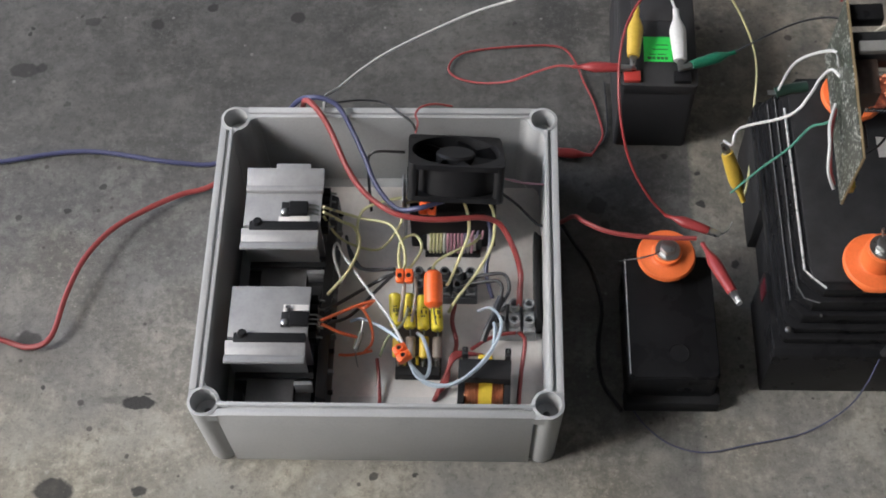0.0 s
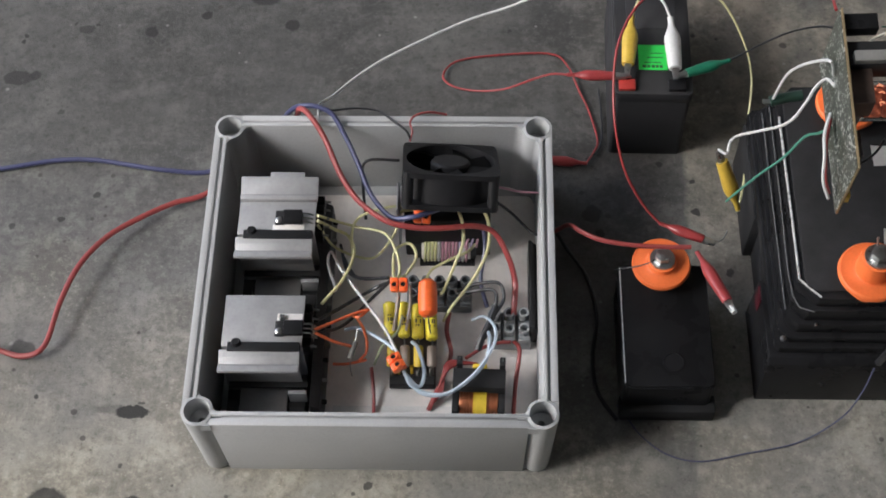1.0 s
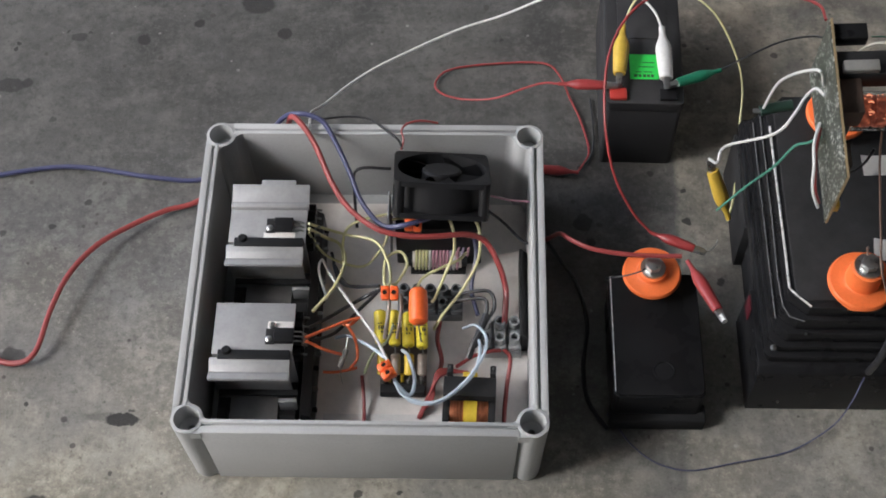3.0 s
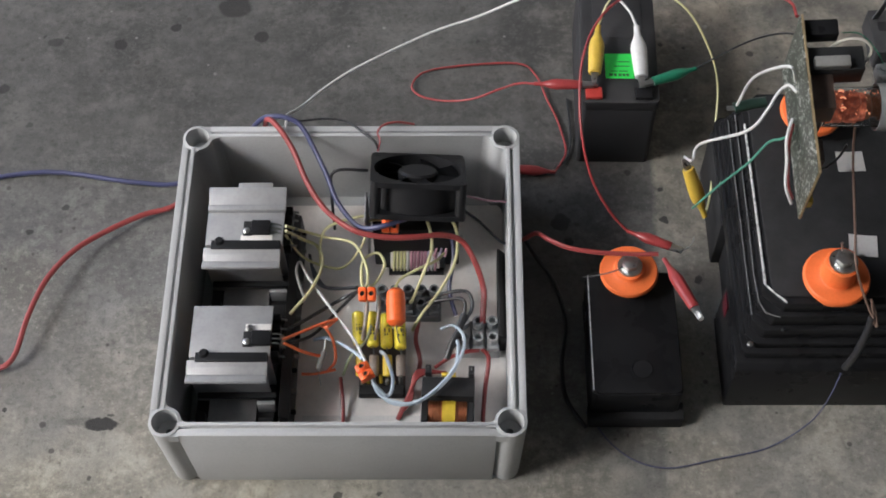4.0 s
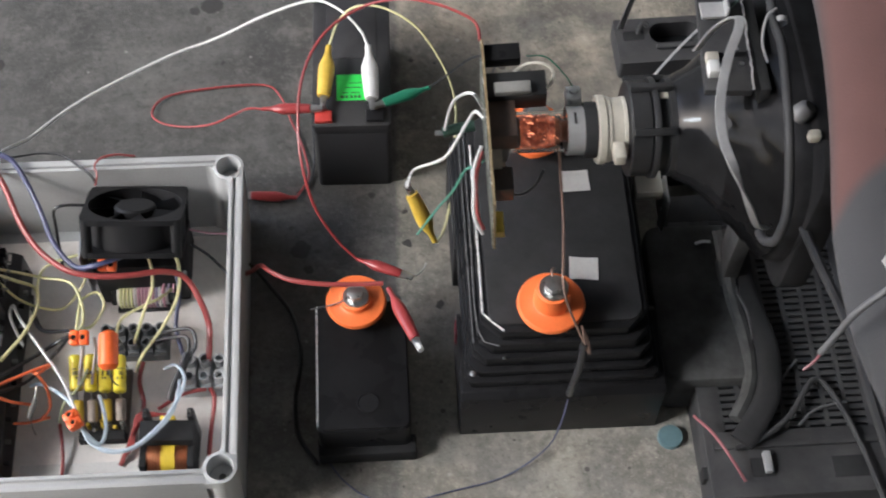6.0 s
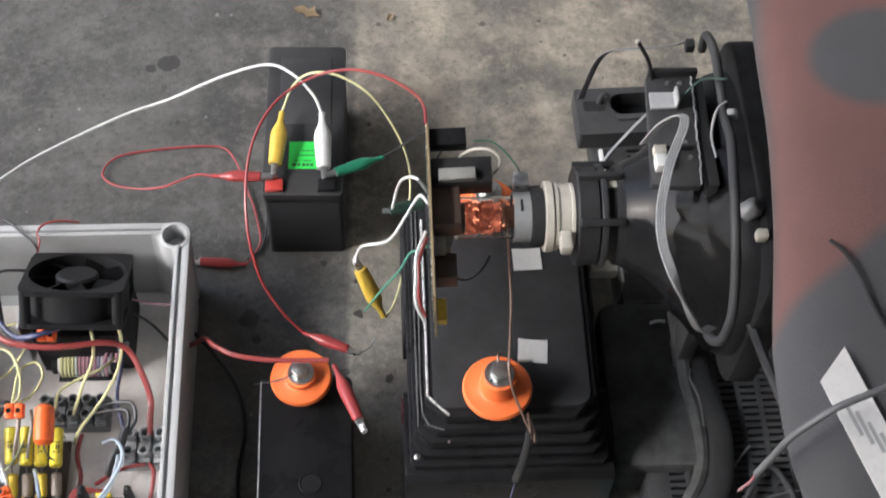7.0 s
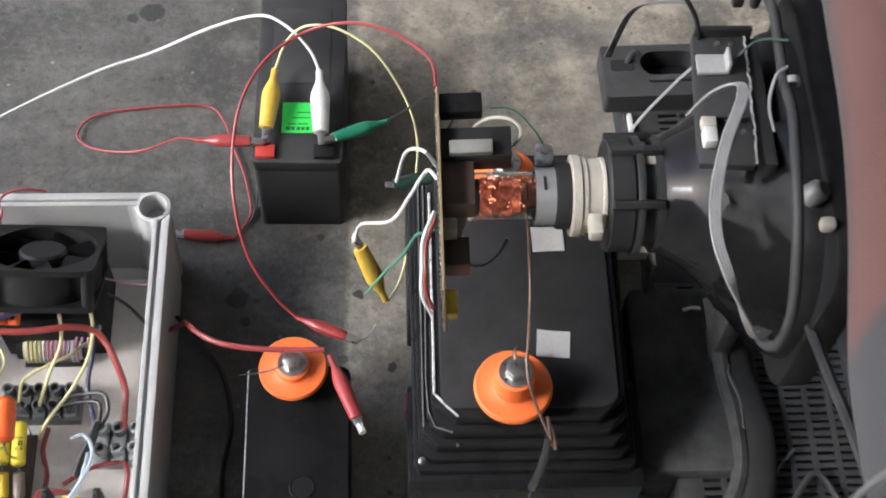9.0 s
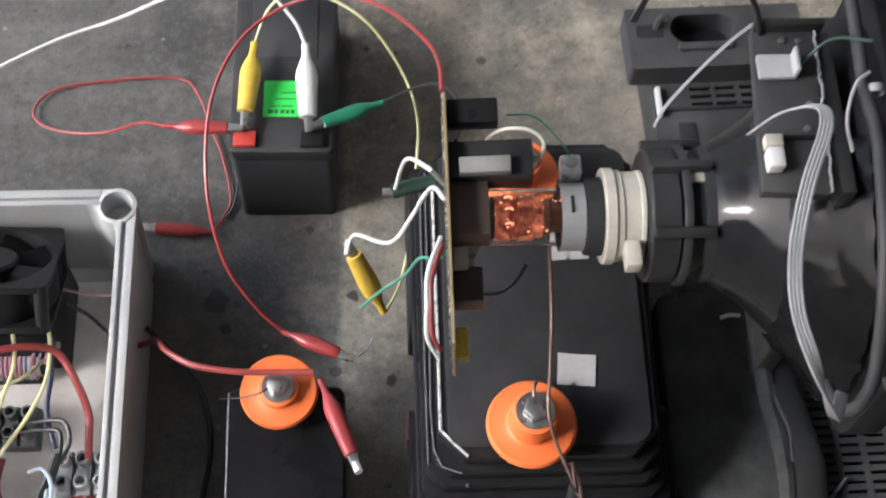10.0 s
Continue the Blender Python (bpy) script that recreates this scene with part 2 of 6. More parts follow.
def bag_fabric():
    """Dull red woven cloth with dark grey panels and shade painted on its underside."""
    m = bpy.data.materials.new("bag_fabric")
    nt, b = nodes_of(m)
    co = nt.nodes.new("ShaderNodeTexCoord").outputs["Object"]
    big = noise_node(nt, 9, 4, co)
    weave = noise_node(nt, 700, 2, co)
    sep = nt.nodes.new("ShaderNodeSeparateXYZ")
    nt.links.new(co, sep.inputs[0])
    red = mix_col(nt, ramp(nt, big, 0.3, 0.7), (0.080, 0.038, 0.033), (0.122, 0.057, 0.050))
    grey = mix_col(nt, ramp(nt, big, 0.3, 0.7), (0.034, 0.034, 0.036), (0.052, 0.052, 0.055))
    slope = math_node(nt, "SUBTRACT", math_node(nt, "MULTIPLY_ADD", sep.outputs[0], 0.74), sep.outputs[1])
    slope.node.inputs[0].links[0].from_node.inputs[2].default_value = 0.056
    dip = math_node(nt, "MAXIMUM", math_node(nt, "SUBTRACT", -0.11, sep.outputs[0]), 0.0)
    slope = math_node(nt, "SUBTRACT", slope, math_node(nt, "MULTIPLY", math_node(nt, "MULTIPLY", dip, dip), 14.0))
    near = ramp(nt, math_node(nt, "ADD", slope, math_node(nt, "MULTIPLY", math_node(nt, "SUBTRACT", noise_node(nt, 4, 2, co), 0.5), 0.06)), -0.005, 0.008)
    disc = nt.nodes.new("ShaderNodeVectorMath")
    disc.operation = "DISTANCE"
    nt.links.new(co, disc.inputs[0])
    disc.inputs[1].default_value = (-0.054, 0.121, 0.47)
    patch = ramp(nt, disc.outputs["Value"], 0.043, 0.034)
    # the height ramp greys the underside in place of its shade
    col = mix_col(nt, math_node(nt, "MAXIMUM", math_node(nt, "MAXIMUM", near, patch), ramp(nt, sep.outputs[2], 0.446, 0.430)), red, grey)
    nt.links.new(col, b.inputs["Base Color"])
    b.inputs["Roughness"].default_value = 0.85
    b.inputs["Sheen Weight"].default_value = 0.1
    bp = nt.nodes.new("ShaderNodeBump")
    bp.inputs["Strength"].default_value = 0.3
    bp.inputs["Distance"].default_value = 0.0008
    nt.links.new(weave, bp.inputs["Height"])
    nt.links.new(bp.outputs[0], b.inputs["Normal"])
    return m


CONCRETE = concrete_floor()
PLASTER = surface("plaster", (0.60, 0.62, 0.64), 0.9, scale=3, fine=120)
GREY_ABS = surface("grey_abs", (0.395, 0.400, 0.398), 0.5, vary=0.07, scale=22, fine=500, bump=0.06)
WHITE_BOARD = surface("white_board", (0.76, 0.725, 0.69), 0.42, vary=0.12, scale=30, fine=250, bump=0.05)
ALU = surface("aluminium", (0.36, 0.36, 0.36), 0.5, metal=0.35, vary=0.1, scale=60, fine=300, bump=0.1)
STEEL = surface("steel", (0.52, 0.52, 0.51), 0.32, metal=1.0, vary=0.15, scale=200, fine=900, bump=0.05)
SOLDER = surface("solder", (0.24, 0.245, 0.23), 0.35, metal=0.8, vary=0.3, scale=300, fine=900)
COPPER = surface("copper", (0.50, 0.20, 0.10), 0.35, metal=0.9, vary=0.25, scale=150, fine=900)
BLACK = surface("black_plastic", (0.022, 0.022, 0.023), 0.45, vary=0.3, scale=30, fine=400, bump=0.12, dust=0.07)
BLACK_GLOSS = surface("black_gloss", (0.013, 0.013, 0.014), 0.30, vary=0.3, scale=25, fine=350, bump=0.1, dust=0.02)
BLACK_MATT = surface("black_matt", (0.022, 0.022, 0.023), 0.85, vary=0.3, scale=35, fine=300, bump=0.15, dust=0.03)
DARK_SHELL = surface("dark_shell", (0.036, 0.036, 0.038), 0.55, vary=0.25, scale=18, fine=350, bump=0.15, dust=0.16)
BATTERY_BLACK = surface("battery_black", (0.028, 0.028, 0.030), 0.55, vary=0.25, scale=16, fine=280, bump=0.12, dust=0.10)
ORANGE = surface("orange_insulator", (0.78, 0.165, 0.038), 0.5, vary=0.08, scale=60, fine=500, bump=0.05)
ORANGE_CAP = surface("orange_part", (0.85, 0.14, 0.025), 0.4, vary=0.12, scale=120, fine=700, bump=0.05)
RED_PVC = surface("red_pvc", (0.27, 0.046, 0.043), 0.42, vary=0.15, scale=50, fine=500, bump=0.03)
RED_CLIP = surface("red_clip", (0.27, 0.036, 0.036), 0.35, vary=0.15, scale=80, fine=500, bump=0.03)
RED_TAB = surface("red_tab", (0.42, 0.04, 0.03), 0.5, vary=0.15, scale=80)
ORANGE_PVC = surface("orange_pvc", (0.75, 0.17, 0.06), 0.45, vary=0.1, scale=80, bump=0.03)
FADED_BLUE = surface("faded_blue_pvc", (0.07, 0.075, 0.13), 0.5, vary=0.2, scale=50, bump=0.03)
BLUE_PVC = surface("blue_pvc", (0.05, 0.055, 0.125), 0.4, vary=0.15, scale=50, bump=0.03)
LIGHT_BLUE = surface("pale_blue_pvc", (0.50, 0.58, 0.66), 0.4, vary=0.08, scale=80, bump=0.03)
WHITE_PVC = surface("white_pvc", (0.58, 0.58, 0.57), 0.4, vary=0.1, scale=60, bump=0.03)
YELLOW_PVC = surface("yellow_pvc", (0.60, 0.58, 0.31), 0.42, vary=0.1, scale=60, bump=0.03)
YELLOW_CLIP = surface("yellow_clip", (0.54, 0.37, 0.05), 0.38, vary=0.12, scale=80, bump=0.03)
GREEN_CLIP = surface("green_clip", (0.02, 0.17, 0.095), 0.4, vary=0.15, scale=80, bump=0.03)
GREEN_PVC = surface("green_pvc", (0.08, 0.25, 0.18), 0.42, vary=0.1, scale=60, bump=0.03)
PINK_PVC = surface("pink_pvc", (0.50, 0.27, 0.33), 0.42, vary=0.1, scale=60, bump=0.03)
VIOLET_PVC = surface("violet_pvc", (0.30, 0.25, 0.36), 0.42, vary=0.1, scale=60, bump=0.03)
BLACK_PVC = surface("black_pvc", (0.02, 0.02, 0.022), 0.4, vary=0.2, scale=60, bump=0.03)
GREY_PVC = surface("grey_pvc", (0.11, 0.11, 0.112), 0.5, vary=0.15, scale=60, bump=0.05)
RIBBON_GREY = surface("ribbon_grey", (0.29, 0.29, 0.29), 0.45, vary=0.12, scale=60, bump=0.03)
YELLOW_FILM = surface("yellow_film", (0.72, 0.60, 0.05), 0.3, vary=0.12, scale=120, bump=0.03)
YELLOW_TAPE = surface("yellow_tape", (0.66, 0.47, 0.04), 0.4, vary=0.1, scale=120, bump=0.03)
TERM_GREY = surface("terminal_grey", (0.34, 0.35, 0.355), 0.5, vary=0.1, scale=80, bump=0.05)
TERM_DARK = surface("terminal_dark", (0.15, 0.155, 0.16), 0.5, vary=0.15, scale=80, bump=0.05)
PCB = surface("brown_board", (0.25, 0.185, 0.10), 0.5, vary=0.2, scale=60, fine=500)
PCB_BACK = solder_side()
PCB_DARK = surface("dark_board", (0.06, 0.045, 0.035), 0.5, vary=0.25, scale=100)
CREAM = surface("cream_plastic", (0.48, 0.45, 0.38), 0.5, vary=0.12, scale=60, bump=0.06)
CERAMIC = surface("ceramic", (0.20, 0.195, 0.18), 0.6, vary=0.12, scale=80)
PAPER = surface("paper", (0.64, 0.63, 0.61), 0.8, vary=0.06, scale=40, bump=0.06)
GREEN_LABEL = surface("green_label", (0.05, 0.66, 0.09), 0.55, vary=0.05, scale=60, bump=0.02)
DARK_PRINT = surface("dark_print", (0.03, 0.10, 0.03), 0.6, vary=0.1)
GREY_PRINT = surface("grey_print", (0.35, 0.35, 0.35), 0.7, vary=0.2, scale=90)
BLACK_PRINT = surface("black_print", (0.03, 0.03, 0.03), 0.6, vary=0.1)
FUNNEL = surface("funnel_glass", (0.013, 0.013, 0.014), 0.09, vary=0.4, scale=26, fine=300, bump=0.07, dust=0.03)
AQUADAG = surface("graphite_coat", (0.016, 0.016, 0.017), 0.5, vary=0.35, scale=60, fine=350, bump=0.25)
LEAF = surface("dry_leaf", (0.34, 0.25, 0.15), 0.8, vary=0.3, scale=90)
TEAL = surface("teal_plastic", (0.10, 0.17, 0.19), 0.6, vary=0.2, scale=60)
MAROON = surface("maroon_mark", (0.10, 0.012, 0.02), 0.5, vary=0.2, scale=60)
GUN_METAL = surface("gun_metal", (0.30, 0.13, 0.08), 0.4, metal=0.6, vary=0.3, scale=200)
SOCKET_BROWN = surface("brown_socket", (0.085, 0.055, 0.042), 0.5, vary=0.25, scale=120)
ENAMEL = surface("enamelled_copper", (0.20, 0.13, 0.10), 0.35, metal=0.4, vary=0.2, scale=150)
FAN_BLACK = surface("fan_black", (0.014, 0.014, 0.015), 0.45, vary=0.3, scale=30, bump=0.08)
WORN_EDGE = surface("worn_edge", (0.62, 0.62, 0.61), 0.3, metal=0.3, vary=0.25, scale=240, fine=900)
DARK_GREEN = surface("dark_green_vinyl", (0.015, 0.040, 0.028), 0.45, vary=0.2, scale=80)
OLIVE_PVC = surface("olive_pvc", (0.28, 0.31, 0.19), 0.45, vary=0.15, scale=80, bump=0.03)
ROSE_PVC = surface("rose_pvc", (0.24, 0.085, 0.095), 0.45, vary=0.15, scale=80, bump=0.03)
TAN_SLEEVE = surface("tan_sleeve", (0.28, 0.23, 0.19), 0.5, vary=0.2, scale=120)
CLEAR_GLASS = glass_material()
HEATER = patchy_glow()
HEATER_HOT = glow("heater_hot", (1.0, 0.34, 0.17), 1.9)
BAG = bag_fabric()
SOFT_BLACK = surface("soft_black", (0.070, 0.070, 0.069), 0.95, vary=0.35, scale=45, fine=300, bump=0.3)
for coated, level in ((FUNNEL, 0.12), (AQUADAG, 0.06), (SOFT_BLACK, 0.05), (FAN_BLACK, 0.18), (BLACK_MATT, 0.2), (BLACK_GLOSS, 0.09), (BLACK, 0.2), (DARK_SHELL, 0.22), (BATTERY_BLACK, 0.3)):
    coated.node_tree.nodes["Principled BSDF"].inputs["Specular IOR Level"].default_value = level


# ---- mesh helpers ----
def part(name, bm, material, parent=None, label="", smooth=True, m=None):
    me = bpy.data.meshes.new(name)
    if m is not None:
        bm.transform(m)
    bmesh.ops.recalc_face_normals(bm, faces=bm.faces)
    if smooth:
        for f in bm.faces:
            f.smooth = True
        for e in bm.edges:
            if len(e.link_faces) == 2 and e.calc_face_angle(0) > 0.7:
                e.smooth = False
    bm.to_mesh(me)
    bm.free()
    me.materials.append(material)
    ob = new(name, me)
    if parent is not None:
        ob.parent = parent
    if label:
        ob["label"] = label
    return ob


def thing(name, at, label, category, group="", rz=0, kind=""):
    ob = new(name)
    ob.empty_display_size = 0.02
    ob.matrix_world = pose(*at, 0, 0, rz)
    return tagged(ob, label, category, group, kind)


def box(x0, x1, y0, y1, z0, z1, bevel=0.0008, seg=2):
    bm = bmesh.new()
    bmesh.ops.create_cube(bm, size=1)
    bm.transform(Matrix.Translation(((x0 + x1) / 2, (y0 + y1) / 2, (z0 + z1) / 2)) @ Matrix.Diagonal((x1 - x0, y1 - y0, z1 - z0, 1)))
    if bevel:
        bmesh.ops.bevel(bm, geom=bm.edges[:], offset=min(bevel, 0.3 * min(x1 - x0, y1 - y0, z1 - z0)), segments=seg, affect="EDGES", profile=0.5)
    return bm


def lathe(profile, seg=32, m=None):
    """Turns a profile of (radius, height) round z."""
    bm = bmesh.new()
    rings = []
    for r, z in profile:
        if r < 1e-6:
            rings.append([bm.verts.new((0, 0, z))])
        else:
            rings.append([bm.verts.new((r * math.cos(a), r * math.sin(a), z)) for a in [2 * math.pi * i / seg for i in range(seg)]])
    for a, b in zip(rings, rings[1:]):
        for i in range(seg):
            j = (i + 1) % seg
            if len(a) == 1 and len(b) == 1:
                continue
            if len(a) == 1:
                bm.faces.new((a[0], b[j], b[i]))
            elif len(b) == 1:
                bm.faces.new((a[i], a[j], b[0]))
            else:
                bm.faces.new((a[i], a[j], b[j], b[i]))
    if m is not None:
        bm.transform(m)
    return bm


def prism(poly, a, b, axis="x", bevel=0.0):
    """Pushes a closed outline from a to b along an axis; the outline lies in the two other axes, in order."""
    bm = bmesh.new()

    def v(p, w):
        return {"x": (w, p[0], p[1]), "y": (p[0], w, p[1]), "z": (p[0], p[1], w)}[axis]

    lo = [bm.verts.new(v(p, a)) for p in poly]
    hi = [bm.verts.new(v(p, b)) for p in poly]
    bm.faces.new(lo)
    bm.faces.new(hi[::-1])
    n = len(poly)
    for i in range(n):
        bm.faces.new((lo[i], lo[(i + 1) % n], hi[(i + 1) % n], hi[i]))
    bmesh.ops.recalc_face_normals(bm, faces=bm.faces)
    if bevel:
        bmesh.ops.bevel(bm, geom=bm.edges[:], offset=bevel, segments=2, affect="EDGES", profile=0.5)
    return bm


def rounded(x0, x1, y0, y1, r, seg=5):
    pts = []
    for cx, cy, a0 in ((x1 - r, y1 - r, 0), (x0 + r, y1 - r, 90), (x0 + r, y0 + r, 180), (x1 - r, y0 + r, 270)):
        for i in range(seg + 1):
            a = radians(a0 + 90 * i / seg)
            pts.append((cx + r * math.cos(a), cy + r * math.sin(a)))
    return pts


def spline(points, step=5):
    p = [Vector(q) for q in points]
    p = [p[0] * 2 - p[1]] + p + [p[-1] * 2 - p[-2]]
    out = []
    for i in range(1, len(p) - 2):
        a, b, c, d = p[i - 1:i + 3]
        for k in range(step):
            t = k / step
            out.append(0.5 * ((2 * b) + (c - a) * t + (2 * a - 5 * b + 4 * c - d) * t * t + (3 * b - a - 3 * c + d) * t ** 3))
    out.append(p[-2])
    return out


def tube(points, r, seg=8, step=5, flat=1.0):
    """A wire through the points, with closed ends."""
    line = spline(points, step)
    bm = bmesh.new()
    rings = []
    up = Vector((0, 0, 1))
    for i, c in enumerate(line):
        d = (line[min(i + 1, len(line) - 1)] - line[max(i - 1, 0)])
        d = d.normalized() if d.length > 1e-9 else Vector((1, 0, 0))
        side = d.cross(up)
        side = side.normalized() if side.length > 0.05 else (rings and last) or Vector((1, 0, 0))
        last = side
        nrm = side.cross(d)
        rings.append([bm.verts.new(c + r * (math.cos(a) * side + flat * math.sin(a) * nrm)) for a in [2 * math.pi * k / seg for k in range(seg)]])
    for a, b in zip(rings, rings[1:]):
        for k in range(seg):
            bm.faces.new((a[k], a[(k + 1) % seg], b[(k + 1) % seg], b[k]))
    bm.faces.new(rings[0][::-1])
    bm.faces.new(rings[-1])
    return bm


def wire(name, points, r, material, label, category="wire", group="", parent=None):
    ob = part(name, tube(points, r), material, parent)
    if parent is None:
        tagged(ob, label, category, group)
    return ob


def aim(a, b):
    """The pose that takes the z axis onto the way from a to b."""
    a, b = Vector(a), Vector(b)
    return Matrix.Translation(a) @ (b - a).to_track_quat("Z", "Y").to_matrix().to_4x4()


# ---- setting ----
def ground():
    bm = box(-6, 6, -6, 6, -0.15, 0, 0)
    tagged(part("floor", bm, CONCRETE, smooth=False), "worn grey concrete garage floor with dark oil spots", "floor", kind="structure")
    # unseen walls and ceiling, added to block and bounce daylight
    tagged(part("wall_east", box(2.2, 2.35, -2.6, 2.6, 0, 2.6, 0), PLASTER, smooth=False), "unseen plain plastered wall added to shape the daylight", "wall", kind="structure")
    tagged(part("wall_north", box(-1.75, 2.2, 2.45, 2.6, 0, 2.6, 0), PLASTER, smooth=False), "unseen plain plastered wall added to shape the daylight", "wall", kind="structure")
    tagged(part("wall_south", box(-1.75, 2.2, -2.6, -2.45, 0, 2.6, 0), PLASTER, smooth=False), "unseen plain plastered wall added to shape the daylight", "wall", kind="structure")
    tagged(part("wall_west", box(-1.90, -1.75, -2.6, -1.15, 0, 2.6, 0), PLASTER, smooth=False), "unseen plain wall added beside the open door to block daylight from the front", "wall", kind="structure")
    tagged(part("ceiling", box(-1.75, 2.35, -2.6, 2.6, 2.6, 2.75, 0), PLASTER, smooth=False), "unseen plain plastered ceiling added to hold back the sky", "ceiling", kind="structure")


ground()


# ---- the plastic enclosure ----
BOX_H = 0.100
BX, BY = 0.294, 0.295


def enclosure():
    top = thing("enclosure", (0, 0, 0), "open light grey plastic electronics enclosure standing on the floor", "enclosure")
    lip = [(0.0012, 0.0), (0.0004, BOX_H), (0.0060, BOX_H), (0.0061, BOX_H - 0.0030), (0.0086, BOX_H - 0.0030), (0.0087, BOX_H + 0.0008),
           (0.0118, BOX_H + 0.0008), (0.0105, 0.004), (0.0105, 0.0)]
    part("side_wall", prism([(y + 0.0006, z) for y, z in lip], 0.0236, BX - 0.0236, "x", 0.0004), GREY_ABS, top)
    part("side_wall", prism([(BY - y, z) for y, z in lip], 0.0236, BX - 0.0236, "x", 0.0004), GREY_ABS, top)
    part("side_wall", prism([(x, z) for x, z in lip], 0.0236, BY - 0.0236, "y", 0.0004), GREY_ABS, top)
    part("side_wall", prism([(BX - x, z) for x, z in lip], 0.0236, BY - 0.0236, "y", 0.0004), GREY_ABS, top)
    part("bottom", box(0.004, BX - 0.004, 0.004, BY - 0.004, 0.0, 0.004), GREY_ABS, top)
    for x, y, sx, sy in ((0.0128, 0.0128, 1, 1), (BX - 0.0128, 0.0128, -1, 1), (0.0128, BY - 0.0128, 1, -1), (BX - 0.0128, BY - 0.0128, -1, -1)):
        post = lathe([(0, 0), (0.0112, 0), (0.0118, 0.002), (0.0128, BOX_H - 0.003), (0.0127, BOX_H), (0.0103, BOX_H + 0.0006), (0.0098, BOX_H - 0.001), (0.0095, 0.080), (0.003, 0.0785), (0.003, 0.066), (0, 0.066)], 40, Matrix.Translation((x, y, 0)))
        arc = [(0.0108 * math.sin(radians(a)), -0.0108 * math.cos(radians(a))) for a in range(0, 56, 9)]
        web = [(0.0, -0.0124), (0.0112, -0.0124), (0.0112, -0.0050)] + arc[::-1][1:]
        bow = []
        for i in range(9):
            u = i / 8
            bow.append(((1 - u) ** 2 * 0.0195 + 2 * u * (1 - u) * 0.0134 + u * u * 0.0112, (1 - u) ** 2 * -0.0010 + 2 * u * (1 - u) * -0.0010 + u * u * 0.0050))
        fill = [(0.0106, -0.0044), (0.0195, -0.0044)] + bow + [(0.0104, 0.0010)]
        part("corner_fillet", prism([(x + sx * u, y + sy * v) for u, v in fill], 0.004, BOX_H - 0.0004, "z"), GREY_ABS, top)
        part("corner_fillet", prism([(x + sx * v, y + sy * u) for u, v in fill], 0.004, BOX_H - 0.0004, "z"), GREY_ABS, top)
        low = BOX_H - 0.0007
        web1 = prism([(x + sx * u, y + sy * v) for u, v in web], BOX_H - 0.011, low, "z")
        web2 = prism([(x + sx * v, y + sy * u) for u, v in web], BOX_H - 0.011, low, "z")
        part("corner_post", post, GREY_ABS, top)
        part("corner_web", web1, GREY_ABS, top)
        part("corner_web", web2, GREY_ABS, top)
    for ob in top.children:
        for v in ob.data.vertices:
            k = 1.000 + 0.017 * min(1.0, v.co.z / BOX_H) ** 1.0
            v.co.x, v.co.y = BX / 2 + (v.co.x - BX / 2) * k, BY / 2 + (v.co.y - BY / 2) * k
    # dark blocks standing in for shade in small moulding notches under the front lip
    for i, x in enumerate((0.028, 0.034, 0.120, 0.128, 0.205, 0.212, 0.219, 0.245)):
        part("notch", box(x, x + 0.003, -0.0006, 0.0012, BOX_H - 0.0045, BOX_H - 0.0032, 0.0002), BLACK_MATT, top)
    return top


enclosure()
tagged(part("mounting_board", box(0.024, 0.2845, 0.012, 0.271, 0.004, 0.010, 0.0005), WHITE_BOARD), "smudged white mounting board inside the enclosure", "board")
tagged(part("paper_sheet", box(0.108, 0.21, 0.018, 0.056, 0.010, 0.0106, 0), PAPER), "white lined paper on the mounting board", "paper")


